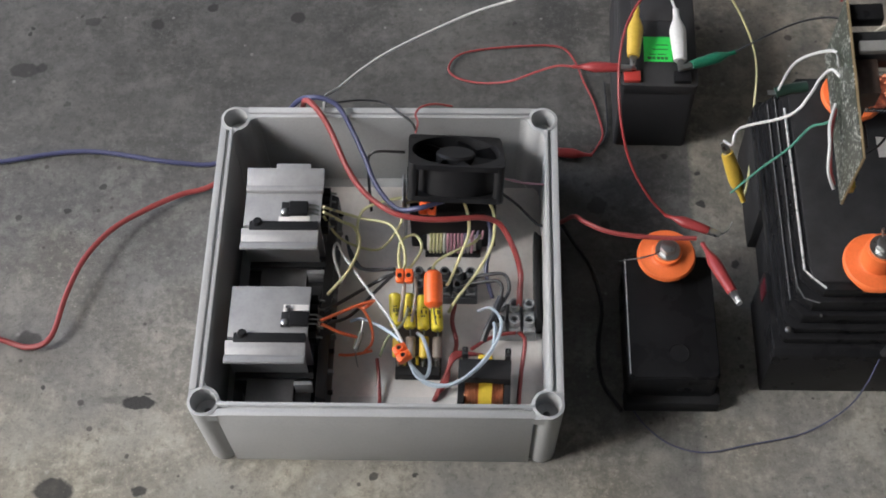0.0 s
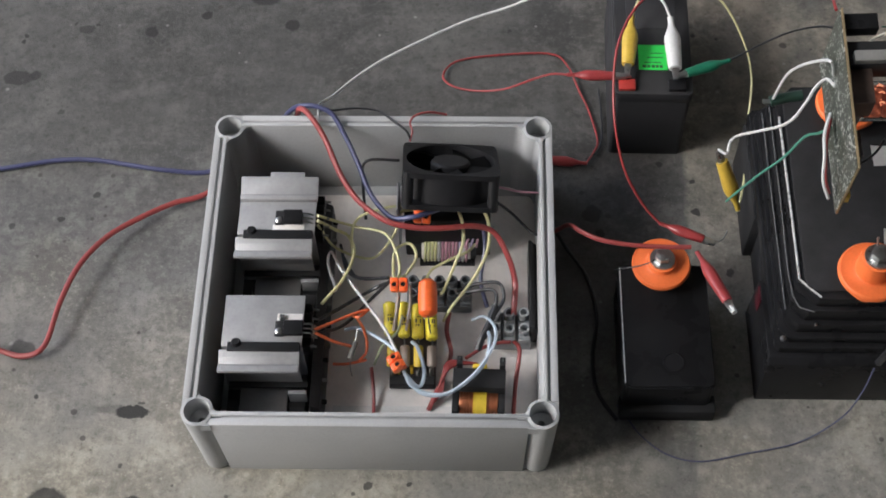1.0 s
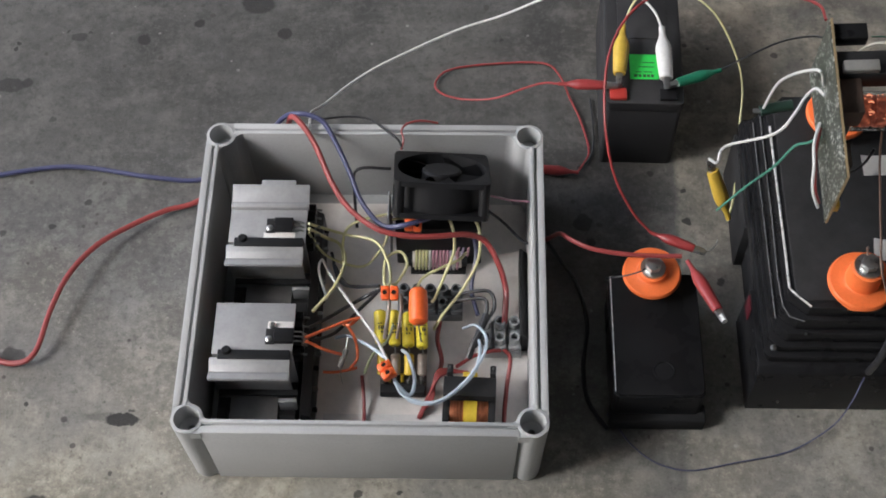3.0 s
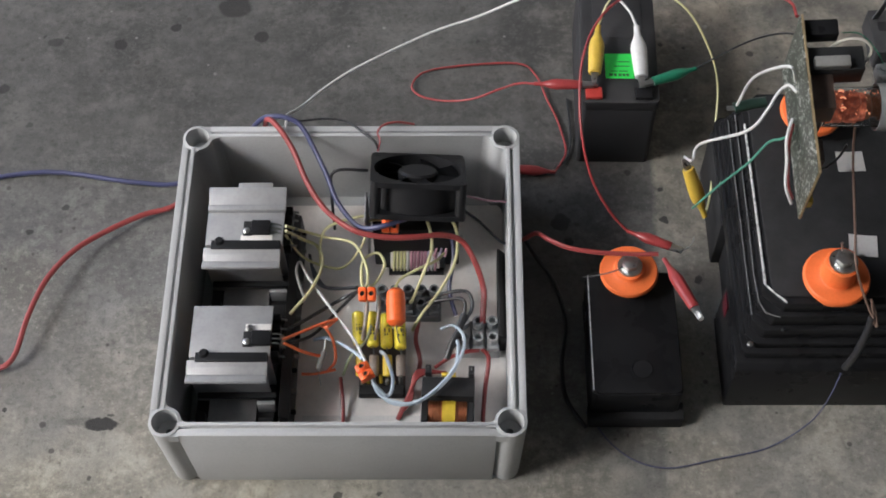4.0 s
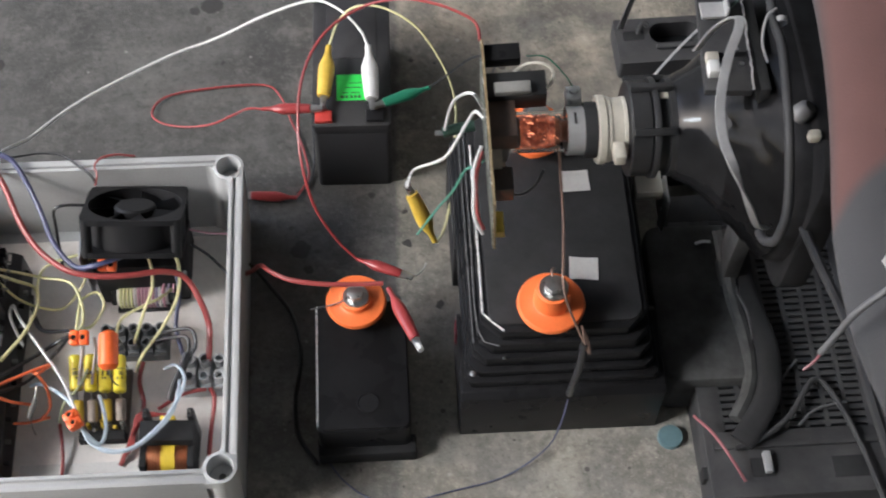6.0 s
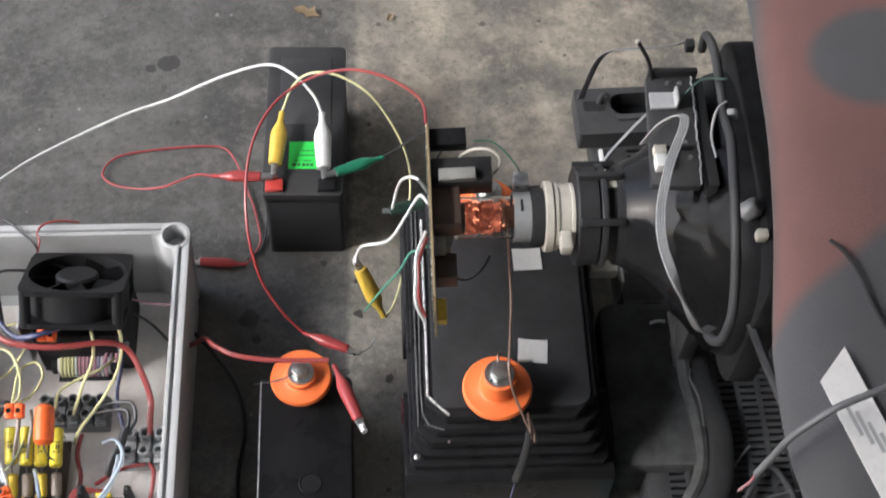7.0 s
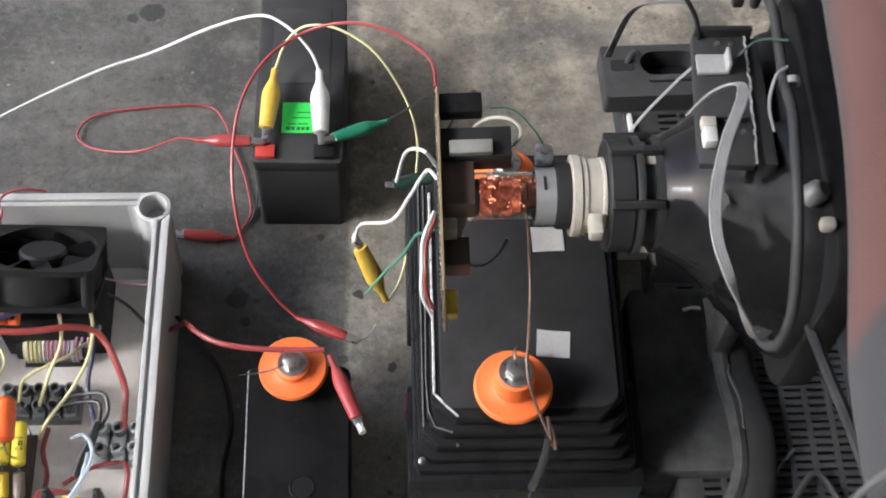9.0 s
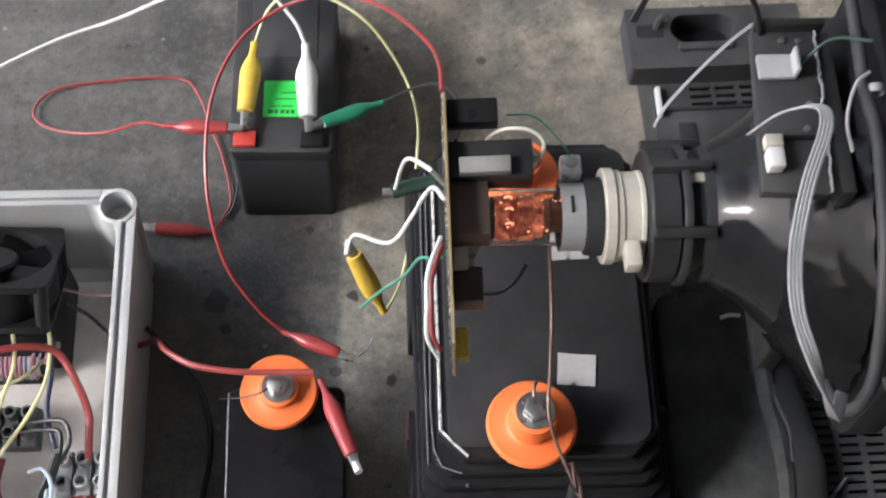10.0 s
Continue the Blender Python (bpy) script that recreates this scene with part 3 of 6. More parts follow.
def heatsink(y, ridge):
    h = thing("heatsink", (0.0, y, 0.010), "folded aluminium heatsink with a bolted transistor in the enclosure", "heatsink", "heatsinks along the enclosure wall")
    k = 0.010
    z = lambda v: v - k
    x0, x1 = (0.026, 0.092) if ridge else (0.0225, 0.0885)
    part("top_plate", box(x0, x1, 0.0035, 0.054 if ridge else 0.051, z(0.0905), z(0.093), 0.0006), ALU, h)
    if ridge:
        part("ridge", prism([(0.036, z(0.093)), (0.037, z(0.0965)), (0.041, z(0.0965)), (0.043, z(0.0945)), (0.052, z(0.0975)), (0.0585, z(0.099)), (0.0595, z(0.097)), (0.054, z(0.0915))], x0, x1 + 0.001, "x", 0.0004), ALU, h)
        part("tab", box(0.050, 0.080, 0.060, 0.067, z(0.092), z(0.0935), 0.0004), ALU, h)
    part("flange", prism([(-0.0195, z(0.0925)), (-0.0215, z(0.0945)), (-0.0205, z(0.097)), (-0.0150, z(0.0955)), (-0.0125, z(0.0925)), (-0.0075, z(0.0955)), (-0.0015, z(0.097)), (-0.0008, z(0.0945)), (-0.008, z(0.0900))], x0 - 0.0005, x1 - 0.001, "x", 0.0004), ALU, h)
    part("web", box(x0, x1 - 0.003, -0.0090, -0.0065, z(0.034), z(0.0925), 0.0004), ALU, h)
    part("web", box(x0, x1, 0.0035, 0.006, z(0.040), z(0.0905), 0.0004), ALU, h)
    part("lower_plate", box(x0 + 0.010, x1 - 0.016, -0.0350, -0.0088, z(0.0365), z(0.0390), 0.0005), ALU, h)
    part("lower_ledge", box(x0 + 0.002, x1 + 0.002, -0.0140, -0.0088, z(0.0500), z(0.0525), 0.0004), BLACK, h)
    part("lower_fin", box(x1 - 0.014, x1 + 0.001, -0.0200, -0.0165, z(0.036), z(0.0520), 0.0004), ALU, h)
    part("spacer", box(x0 - 0.001, x1 - 0.001, -0.046, 0.060 if ridge else 0.050, z(0.0101), z(0.036), 0.001), BLACK, h)
    part("spacer_rib", box(x0 + 0.002, x0 + 0.010, -0.044, -0.026, z(0.036), z(0.052), 0.0008), BLACK, h)
    part("spacer_rib", box(x1 - 0.012, x1, -0.044, -0.030, z(0.036), z(0.048), 0.0008), BLACK, h)
    # the transistor on its pad
    tx = 0.058 if ridge else 0.066
    part("insulating_pad", box(tx - 0.002, tx + 0.025, 0.0045, 0.0130, z(0.0931), z(0.0938), 0.0002) if ridge else box(tx + 0.001, tx + 0.022, 0.0240, 0.0335, z(0.0931), z(0.0938), 0.0002), WHITE_BOARD, h, "pale insulating pad")
    tr = part("transistor", box(tx + 0.007, tx + 0.023, 0.0125, 0.0255, z(0.0942), z(0.0985), 0.0006), BLACK_GLOSS, h, "black transistor package")
    part("transistor_tab", box(tx, tx + 0.008, 0.0120, 0.0260, z(0.0940), z(0.0955), 0.0003), BLACK, tr)
    part("screw", lathe([(0, 0), (0.0028, 0), (0.0028, 0.0012), (0.0016, 0.002), (0, 0.002)], 16, Matrix.Translation((tx + 0.003, 0.016, z(0.0955)))), STEEL, tr)
    for i in range(3):
        part("leg", tube([(tx + 0.022, 0.0145 + i * 0.0042, z(0.096)), (tx + 0.029, 0.0145 + i * 0.0042, z(0.0955)), (tx + 0.034, 0.0145 + i * 0.0042, z(0.090))], 0.0007, 6, 3), SOLDER, tr)
    if not ridge:
        part("stud", lathe([(0, 0), (0.0030, 0), (0.0030, 0.0025), (0.0018, 0.004), (0, 0.004)], 12, Matrix.Translation((0.071, 0.0290, z(0.0938)))), STEEL, h, "steel screw head")
    # black clamping bar
    part("clamp_bar", box(x0 + 0.006, x1 - 0.001, -0.0030, 0.0052, z(0.0910), z(0.0985), 0.0008), FAN_BLACK, h)
    part("clamp_knob", lathe([(0, 0), (0.0042, 0), (0.0042, 0.005), (0.0030, 0.007), (0, 0.007)], 14, Matrix.Translation((x0 + 0.013, 0.004, z(0.094)))), FAN_BLACK, h)
    for i in range(5):
        part("pin_block", box(x1 - 0.004, x1 + 0.006, 0.006 + i * 0.0085, 0.0125 + i * 0.0085, z(0.074), z(0.087), 0.0006), BLACK_GLOSS, h)
        part("pin", tube([(x1 + 0.004, 0.009 + i * 0.0085, z(0.084)), (x1 + 0.011, 0.009 + i * 0.0085, z(0.082))], 0.0011, 6, 1), SOLDER, h)
    return h


heatsink(0.1740, True)
heatsink(0.0675, False)


def socket_strip():
    s = thing("socket_strip", (0.0915, 0.02, 0.010), "black plastic socket strip beside the heatsinks", "socket strip")
    part("body", prism([(0.0, 0.0), (0.010, 0.0), (0.009, 0.034), (0.001, 0.040)], 0.018, 0.218, "y", 0.0006), BLACK, s)
    for i in range(11):
        y = 0.028 + i * 0.0175
        part("contact", box(0.0070, 0.0135, y, y + 0.0035, 0.020 + 0.004 * (i % 3), 0.0235 + 0.004 * (i % 3), 0.0004), SOLDER if i % 2 else BLACK_GLOSS, s)


socket_strip()


def fan():
    f = thing("cooling_fan", (0.2065, 0.232, 0.010), "black plastic cooling fan leaning inside the enclosure", "fan")
    m = Matrix.Translation((0.001, 0.015, 0.096)) @ Matrix.Rotation(radians(4), 4, "Y") @ Matrix.Rotation(radians(-37), 4, "X")
    half, rr, th = 0.0415, 0.0385, 0.033

    def flange(z0, z1):
        bm = bmesh.new()
        n = 48
        rows = []
        for k in range(n):
            a = 2 * math.pi * k / n
            c, s = math.cos(a), math.sin(a)
            q = half / max(abs(c), abs(s))
            q = min(q, half * 1.33)
            rows.append([bm.verts.new((c * r, s * r, z)) for r, z in ((rr, z0), (q, z0), (q, z1), (rr, z1))])
        for k in range(n):
            a, b = rows[k], rows[(k + 1) % n]
            for i in range(4):
                bm.faces.new((a[i], b[i], b[(i + 1) % 4], a[(i + 1) % 4]))
        return bm

    part("flange", flange(-0.0045, 0.0), FAN_BLACK, f, m=m)
    part("flange", flange(-th, -th + 0.0045), FAN_BLACK, f, m=m)
    part("barrel", lathe([(rr, -th + 0.004), (rr + 0.0022, -th + 0.004), (rr + 0.0022, -0.004), (rr, -0.004), (rr, -th + 0.004)], 48), FAN_BLACK, f, m=m)
    part("hub", lathe([(0, -0.0012), (0.0155, -0.0012), (0.0172, -0.003), (0.0175, -th + 0.004), (0, -th + 0.004)], 36), FAN_BLACK, f, m=m)
    for i in range(7):
        bm = bmesh.new()
        vs = []
        for r in (0.017, 0.024, 0.031, 0.0372):
            for w, z in ((-0.46, -0.016), (-0.15, -0.010), (0.15, -0.006), (0.46, -0.003)):
                a = 2 * math.pi * i / 7 + w * (0.75 + 0.25 * 0.017 / r) + r * 6
                vs.append(bm.verts.new((r * math.cos(a), r * math.sin(a), z)))
        for a in range(3):
            for b in range(3):
                bm.faces.new((vs[a * 4 + b], vs[a * 4 + b + 1], vs[a * 4 + b + 5], vs[a * 4 + b + 4]))
        bmesh.ops.solidify(bm, geom=bm.faces[:], thickness=0.0012)
        part("blade", bm, FAN_BLACK, f, m=m)
    for sx in (-1, 1):
        for sy in (-1, 1):
            part("corner_pillar", lathe([(0.0045, -th), (0.0045, 0.0002), (0.0022, 0.0002), (0.0022, -th)], 14, Matrix.Translation((sx * 0.0362, sy * 0.0362, 0))), FAN_BLACK, f, m=m)
    # what it leans on: a black case and a bright bracket
    part("support_case", box(-0.040, 0.036, -0.026, 0.036, 0.0, 0.060, 0.0015), FAN_BLACK, f)
    part("bracket", box(-0.0455, -0.0435, -0.030, -0.002, 0.020, 0.085, 0.0006), STEEL, f, "bright steel bracket")
    part("bracket_screw", lathe([(0, 0), (0.0022, 0), (0.0022, 0.007), (0, 0.007)], 12), STEEL, f, m=Matrix.Translation((0.038, -0.030, 0.055)) @ Matrix.Rotation(radians(60), 4, "X"))
    return f


fan()


def choke():
    c = thing("choke_coil", (0.205, 0.2070, 0.010), "ferrite rod choke wound with yellow and pink wire", "coil")
    part("core", lathe([(0, 0), (0.0095, 0), (0.0095, 0.054), (0, 0.054)], 28), BLACK_MATT, c, m=Matrix.Translation((-0.029, 0, 0.0125)) @ Matrix.Rotation(radians(90), 4, "Y"))
    part("former", lathe([(0.0098, 0), (0.0104, 0), (0.0104, 0.044), (0.0098, 0.044)], 28), WHITE_BOARD, c, m=Matrix.Translation((-0.024, 0, 0.0125)) @ Matrix.Rotation(radians(90), 4, "Y"))
    mats = [YELLOW_PVC] * 4 + [WHITE_PVC] + [PINK_PVC] * 5 + [VIOLET_PVC, WHITE_PVC, PINK_PVC]
    for i, mt in enumerate(mats):
        pts = [(-0.021 + i * 0.0031 + 0.0006 * math.sin(a), 0.0118 * math.cos(a), 0.0125 + 0.0118 * math.sin(a)) for a in [2 * math.pi * k / 10 for k in range(11)]]
        part("turn", tube(pts, 0.00125, 6, 2), mt, c)
    part("cradle", box(-0.026, 0.024, -0.012, 0.012, 0.0, 0.002), BLACK, c)


choke()


def terminal_block(at, cols, w, d, h, material, label):
    t = thing("terminal_block", at, label, "terminal block", "terminal blocks in the enclosure")
    part("base", box(0, cols * w, -d, 0, 0, h * 0.45, 0.0008), material, t)
    for i in range(cols):
        x = (i + 0.5) * w
        part("barrier", box(x - w * 0.40, x + w * 0.40, -d * 0.98, -d * 0.02, h * 0.45, h * 0.66, 0.0008), material, t)
        for y in (-d * 0.25, -d * 0.75):
            bm = lathe([(0.0016, h * 0.45), (w * 0.38, h * 0.45), (w * 0.37, h), (w * 0.26, h), (w * 0.25, h * 0.7), (0, h * 0.7)], 16, Matrix.Translation((x, y, 0)))
            s = part("screw_tower", bm, material, t)
            part("screw", box(x - w * 0.2, x + w * 0.2, y - 0.0006, y + 0.0006, h * 0.7, h * 0.74, 0.0002), STEEL, s)


terminal_block((0.2405, 0.142, 0.010), 3, 0.0125, 0.031, 0.027, TERM_GREY, "light grey screw terminal block on the mounting board")
terminal_block((0.169, 0.174, 0.010), 5, 0.0115, 0.027, 0.025, TERM_DARK, "dark grey screw terminal block on the mounting board")


def capacitor_bank():
    c = thing("component_board", (0.155, 0.0675, 0.010), "dark circuit board with four yellow film capacitors", "circuit board")
    part("board", box(0.001, 0.041, 0.004, 0.070, 0.003, 0.006, 0.0004), PCB_DARK, c)
    part("connector", box(0.002, 0.040, 0.002, 0.010, 0.006, 0.016, 0.0006), BLACK_MATT, c)
    for x in (0.003, 0.037):
        for y in (0.008, 0.066):
            part("standoff", lathe([(0, 0), (0.002, 0), (0.002, 0.003), (0, 0.003)], 10, Matrix.Translation((x, y, 0))), STEEL, c)
    for i in range(4):
        x = 0.0015 + i * 0.0118
        a = Vector((x + 0.001, 0.037 - 0.001 * i, 0.037))
        b = Vector((x - 0.001, 0.066 + 0.0008 * (i % 2), 0.044 - 0.002 * i))
        q = aim(a, b)
        ln = (b - a).length
        body = part("capacitor", lathe([(0, 0), (0.0036, 0.0), (0.0052, 0.0014), (0.0052, ln - 0.0014), (0.0036, ln), (0, ln)], 20, q), YELLOW_FILM, c, "yellow film capacitor with black print")
        for k, (u0, u1) in enumerate(((0.30, 0.36), (0.40, 0.52), (0.56, 0.60))):
            for j, ang in enumerate((70, 92, 112)):
                if (i + k + j) % 4 == 0:
                    continue
                r = 0.00535
                pts = []
                for aa in (-7, 7):
                    t = radians(ang + aa + 10)
                    pts.append((r * math.cos(t), r * math.sin(t)))
                bm = bmesh.new()
                vs = [bm.verts.new((pts[0][0], pts[0][1], u0 * ln)), bm.verts.new((pts[1][0], pts[1][1], u0 * ln)), bm.verts.new((pts[1][0], pts[1][1], u1 * ln)), bm.verts.new((pts[0][0], pts[0][1], u1 * ln))]
                bm.faces.new(vs)
                part("print_bar", bm, BLACK_PRINT, body, m=q)
        part("lead", tube([tuple(a + Vector((0, 0.001, 0))), (x + 0.0016, 0.030, 0.033), (x + 0.002, 0.018, 0.024), (x + 0.002, 0.016, 0.006)], 0.0007, 6, 3), SOLDER, body)
        part("lead", tube([tuple(b), (x, 0.0705, 0.032), (x, 0.069, 0.006)], 0.0006, 6, 3), SOLDER, body)
    for i in range(4):
        x = 0.0035 + i * 0.0115
        q = aim((x, 0.014, 0.024), (x, 0.032, 0.033))
        part("lower_capacitor", lathe([(0, 0), (0.0030, 0.0004), (0.0042, 0.0016), (0.0042, 0.0175), (0.0030, 0.0188), (0, 0.019)], 16, q), TAN_SLEEVE if i % 2 else YELLOW_TAPE, c, "discoloured film capacitor")
    for i, x in enumerate((0.0085, 0.0190)):
        part("sleeved_lead", tube([(x, 0.074, 0.060), (x + 0.0005, 0.064, 0.054), (x - 0.0010, 0.050, 0.050), (x - 0.0030, 0.040, 0.042)], 0.0018 - 0.0004 * i, 8), TAN_SLEEVE, c, "tan sleeved lead")
    for i in range(7):
        x = 0.004 + i * 0.0055
        part("small_resistor", lathe([(0, 0), (0.0014, 0.0004), (0.0017, 0.0015), (0.0014, 0.003), (0.0014, 0.006), (0.0017, 0.0075), (0.0014, 0.009), (0, 0.0092)], 10), YELLOW_TAPE if i % 2 else CERAMIC, c, m=Matrix.Translation((x, 0.013 + 0.002 * (i % 2), 0.010)) @ Matrix.Rotation(radians(20 * (i % 3) - 20), 4, "X"))


capacitor_bank()


def round_capacitor():
    c = thing("orange_capacitor", (0.1905, 0.121, 0.035), "dipped orange capacitor on two leads above the terminal block", "capacitor")
    a, b = Vector((0.0, -0.016, 0.048)), Vector((-0.001, 0.015, 0.054))
    part("body", lathe([(0, 0), (0.0052, 0.0005), (0.0078, 0.003), (0.0080, 0.020), (0.0074, 0.029), (0.0046, 0.0318), (0, 0.0325)], 24, aim(a, b)), ORANGE_CAP, c)
    part("lead", tube([tuple(a), (0.001, -0.020, 0.036), (0.002, -0.012, 0.002)], 0.0007, 6, 3), SOLDER, c)
    part("lead", tube([tuple(b), (0.001, 0.020, 0.040), (0.003, 0.024, 0.0)], 0.0007, 6, 3), SOLDER, c)


round_capacitor()


def wire_joiner(at, rz, tilt, n=2):
    j = thing("wire_joiner", at, "small orange push-in wire joiner", "connector", "orange wire joiners", rz)
    m = Matrix.Rotation(radians(tilt), 4, "X")
    for i in range(n):
        part("cell", box(i * 0.0075, i * 0.0075 + 0.0072, -0.006, 0.006, 0, 0.0085, 0.0014), ORANGE_CAP, j, m=m)
        # no opening: a black disc paints the shade inside the collar
        part("hole", lathe([(0, 0), (0.0021, 0), (0.0021, 0.0006), (0, 0.0006)], 12), BLACK_MATT, j, m=m @ Matrix.Translation((i * 0.0075 + 0.0036, 0.0, 0.0082)))
        part("collar", lathe([(0.0021, 0), (0.0031, 0), (0.0031, 0.0022), (0.0021, 0.0022)], 14), ORANGE_CAP, j, m=m @ Matrix.Translation((i * 0.0075 + 0.0036, 0.0, 0.0080)))
    return j


wire_joiner((0.158, 0.1355, 0.080), 0, 20, 2)
wire_joiner((0.176, 0.2040, 0.080), -4, 25, 2)
wire_joiner((0.1630, 0.0695, 0.078), -62, 10, 2)


def transformer():
    t = thing("ferrite_transformer", (0.2335, 0.0620, 0.010), "black ferrite transformer with copper winding and yellow tape", "transformer", rz=-2)
    part("core", prism([(-0.022, 0.004), (0.022, 0.004), (0.022, 0.044), (-0.022, 0.044)], -0.008, 0.010, "y", 0.001), BLACK_MATT, t)
    part("core_leg", box(-0.022, -0.0165, -0.026, -0.008, 0.004, 0.034, 0.0008), BLACK_MATT, t)
    part("core_leg", box(0.0165, 0.022, -0.026, -0.008, 0.004, 0.034, 0.0008), BLACK_MATT, t)
    part("winding", lathe([(0, -0.016), (0.0125, -0.016), (0.0128, -0.0155), (0.0128, 0.0155), (0.0125, 0.016), (0, 0.016)], 30), COPPER, t, "dark copper winding", m=Matrix.Translation((0, -0.0135, 0.022)) @ Matrix.Rotation(radians(90), 4, "Y"))
    for i in range(13):
        part("turn", tube([(-0.015 + i * 0.0025, -0.0135 + 0.0130 * math.cos(a), 0.022 + 0.0130 * math.sin(a)) for a in [radians(40 + 25 * k) for k in range(9)]], 0.0007, 5, 1), COPPER, t)
    part("tape", lathe([(0.0130, -0.0055), (0.0140, -0.0055), (0.0140, 0.0055), (0.0130, 0.0055)], 30), YELLOW_TAPE, t, "yellow tape", m=Matrix.Translation((0.001, -0.0135, 0.022)) @ Matrix.Rotation(radians(90), 4, "Y"))
    part("bobbin", box(-0.020, 0.020, -0.027, 0.014, 0.0, 0.004, 0.0005), BLACK, t)
    for x in (-0.0195, 0.0165):
        part("bobbin_post", box(x, x + 0.005, 0.010, 0.018, 0.0, 0.050, 0.0008), BLACK, t)
        part("pin", tube([(x + 0.0025, 0.014, 0.050), (x + 0.0025, 0.014, 0.054)], 0.0008, 6, 1), SOLDER, t)
    part("top_tape", box(-0.006, 0.006, 0.010, 0.0135, 0.030, 0.045, 0.0005), YELLOW_TAPE, t, "yellow tape")


transformer()
tagged(part("edge_strip", prism([(0.0, 0.0), (0.0075, 0.0), (0.0075, 0.022), (0.002, 0.030), (0.0, 0.030)], 0.118, 0.205, "y", 0.0006), BLACK, m=Matrix.Translation((0.2765, 0.0, 0.0102))), "black plastic strip along the enclosure wall", "strip")


# ---- wires inside the enclosure ----
Z0 = 0.0125


def inner_wires():
    g = "wires in the enclosure"

    def w(points, r, mt, label):
        wire("wire", [(x, y + 0.0065 * min(1.0, max(0.0, (x - 0.108) / 0.035)), z) for x, y, z in points], r, mt, label, "wire", g)

    yl = "thin pale yellow insulated wire inside the enclosure"
    w([(0.094, 0.196, 0.094), (0.105, 0.203, 0.075), (0.125, 0.201, 0.062), (0.150, 0.188, 0.068), (0.162, 0.165, 0.072), (0.165, 0.145, 0.076), (0.163, 0.134, 0.082)], 0.0013, YELLOW_PVC, yl)
    w([(0.094, 0.192, 0.092), (0.106, 0.197, 0.070), (0.118, 0.194, 0.060), (0.124, 0.172, 0.066), (0.117, 0.145, 0.072), (0.100, 0.122, 0.072)], 0.0015, YELLOW_PVC, yl)
    w([(0.122, 0.175, 0.060), (0.121, 0.198, 0.062), (0.128, 0.209, 0.066), (0.150, 0.214, 0.068), (0.174, 0.211, 0.078)], 0.0013, YELLOW_PVC, yl)
    w([(0.094, 0.189, 0.090), (0.105, 0.186, 0.060), (0.125, 0.178, 0.050), (0.142, 0.178, 0.045), (0.158, 0.196, 0.055), (0.162, 0.210, 0.066), (0.178, 0.205, 0.080)], 0.0012, YELLOW_PVC, yl)
    w([(0.188, 0.214, 0.080), (0.206, 0.215, 0.078), (0.216, 0.203, 0.074), (0.219, 0.180, 0.070), (0.212, 0.160, 0.064), (0.203, 0.146, 0.045), (0.200, 0.147, 0.034)], 0.0014, YELLOW_PVC, yl)
    w([(0.205, 0.218, 0.076), (0.228, 0.216, 0.074), (0.240, 0.200, 0.072), (0.240, 0.172, 0.068), (0.228, 0.148, 0.060), (0.210, 0.126, 0.050), (0.202, 0.122, 0.030)], 0.0014, YELLOW_PVC, yl)
    w([(0.162, 0.132, 0.082), (0.159, 0.150, 0.070), (0.160, 0.172, 0.066), (0.172, 0.180, 0.064), (0.178, 0.168, 0.062), (0.170, 0.152, 0.060), (0.166, 0.140, 0.075)], 0.0013, YELLOW_PVC, yl)
    w([(0.184, 0.150, 0.034), (0.190, 0.160, 0.050), (0.205, 0.168, 0.055), (0.222, 0.180, 0.050), (0.229, 0.196, 0.036)], 0.0013, YELLOW_PVC, yl)
    wl = "white insulated wire looping inside the enclosure"
    w([(0.108, 0.152, 0.040), (0.102, 0.166, 0.064), (0.105, 0.174, 0.070), (0.112, 0.160, 0.070), (0.133, 0.126, 0.068), (0.152, 0.096, 0.072), (0.166, 0.066, 0.080)], 0.0013, WHITE_PVC, wl)
    w([(0.176, 0.093, 0.046), (0.182, 0.080, 0.060), (0.188, 0.056, 0.066), (0.184, 0.042, 0.066), (0.172, 0.050, 0.075)], 0.0016, LIGHT_BLUE, "pale blue insulated wire looping inside the enclosure")
    w([(0.171, 0.052, 0.078), (0.180, 0.040, 0.068), (0.205, 0.036, 0.066), (0.228, 0.052, 0.068), (0.244, 0.078, 0.066), (0.247, 0.100, 0.058), (0.238, 0.117, 0.048), (0.227, 0.118, 0.040)], 0.0014, LIGHT_BLUE, "pale blue insulated wire looping inside the enclosure")
    w([(0.173, 0.049, 0.076), (0.186, 0.038, 0.062), (0.210, 0.040, 0.060), (0.236, 0.064, 0.060), (0.242, 0.090, 0.055), (0.240, 0.110, 0.040)], 0.0015, LIGHT_BLUE, "pale blue insulated wire looping inside the enclosure")
    w([(0.118, 0.112, 0.040), (0.128, 0.106, 0.052), (0.142, 0.094, 0.060), (0.156, 0.080, 0.070), (0.163, 0.070, 0.078)], 0.0015, LIGHT_BLUE, "pale blue insulated wire looping inside the enclosure")
    bl = "black insulated wire inside the enclosure"
    w([(0.098, 0.102, 0.080), (0.110, 0.118, 0.065), (0.128, 0.130, 0.060), (0.146, 0.136, 0.065), (0.158, 0.131, 0.083)], 0.0016, BLACK_PVC, bl)
    w([(0.100, 0.095, 0.070), (0.118, 0.112, 0.050), (0.140, 0.130, 0.055), (0.157, 0.133, 0.080)], 0.0015, BLACK_PVC, bl)
    w([(0.112, 0.186, 0.040), (0.124, 0.160, 0.048), (0.138, 0.148, 0.060), (0.156, 0.142, 0.070)], 0.0015, BLACK_PVC, bl)
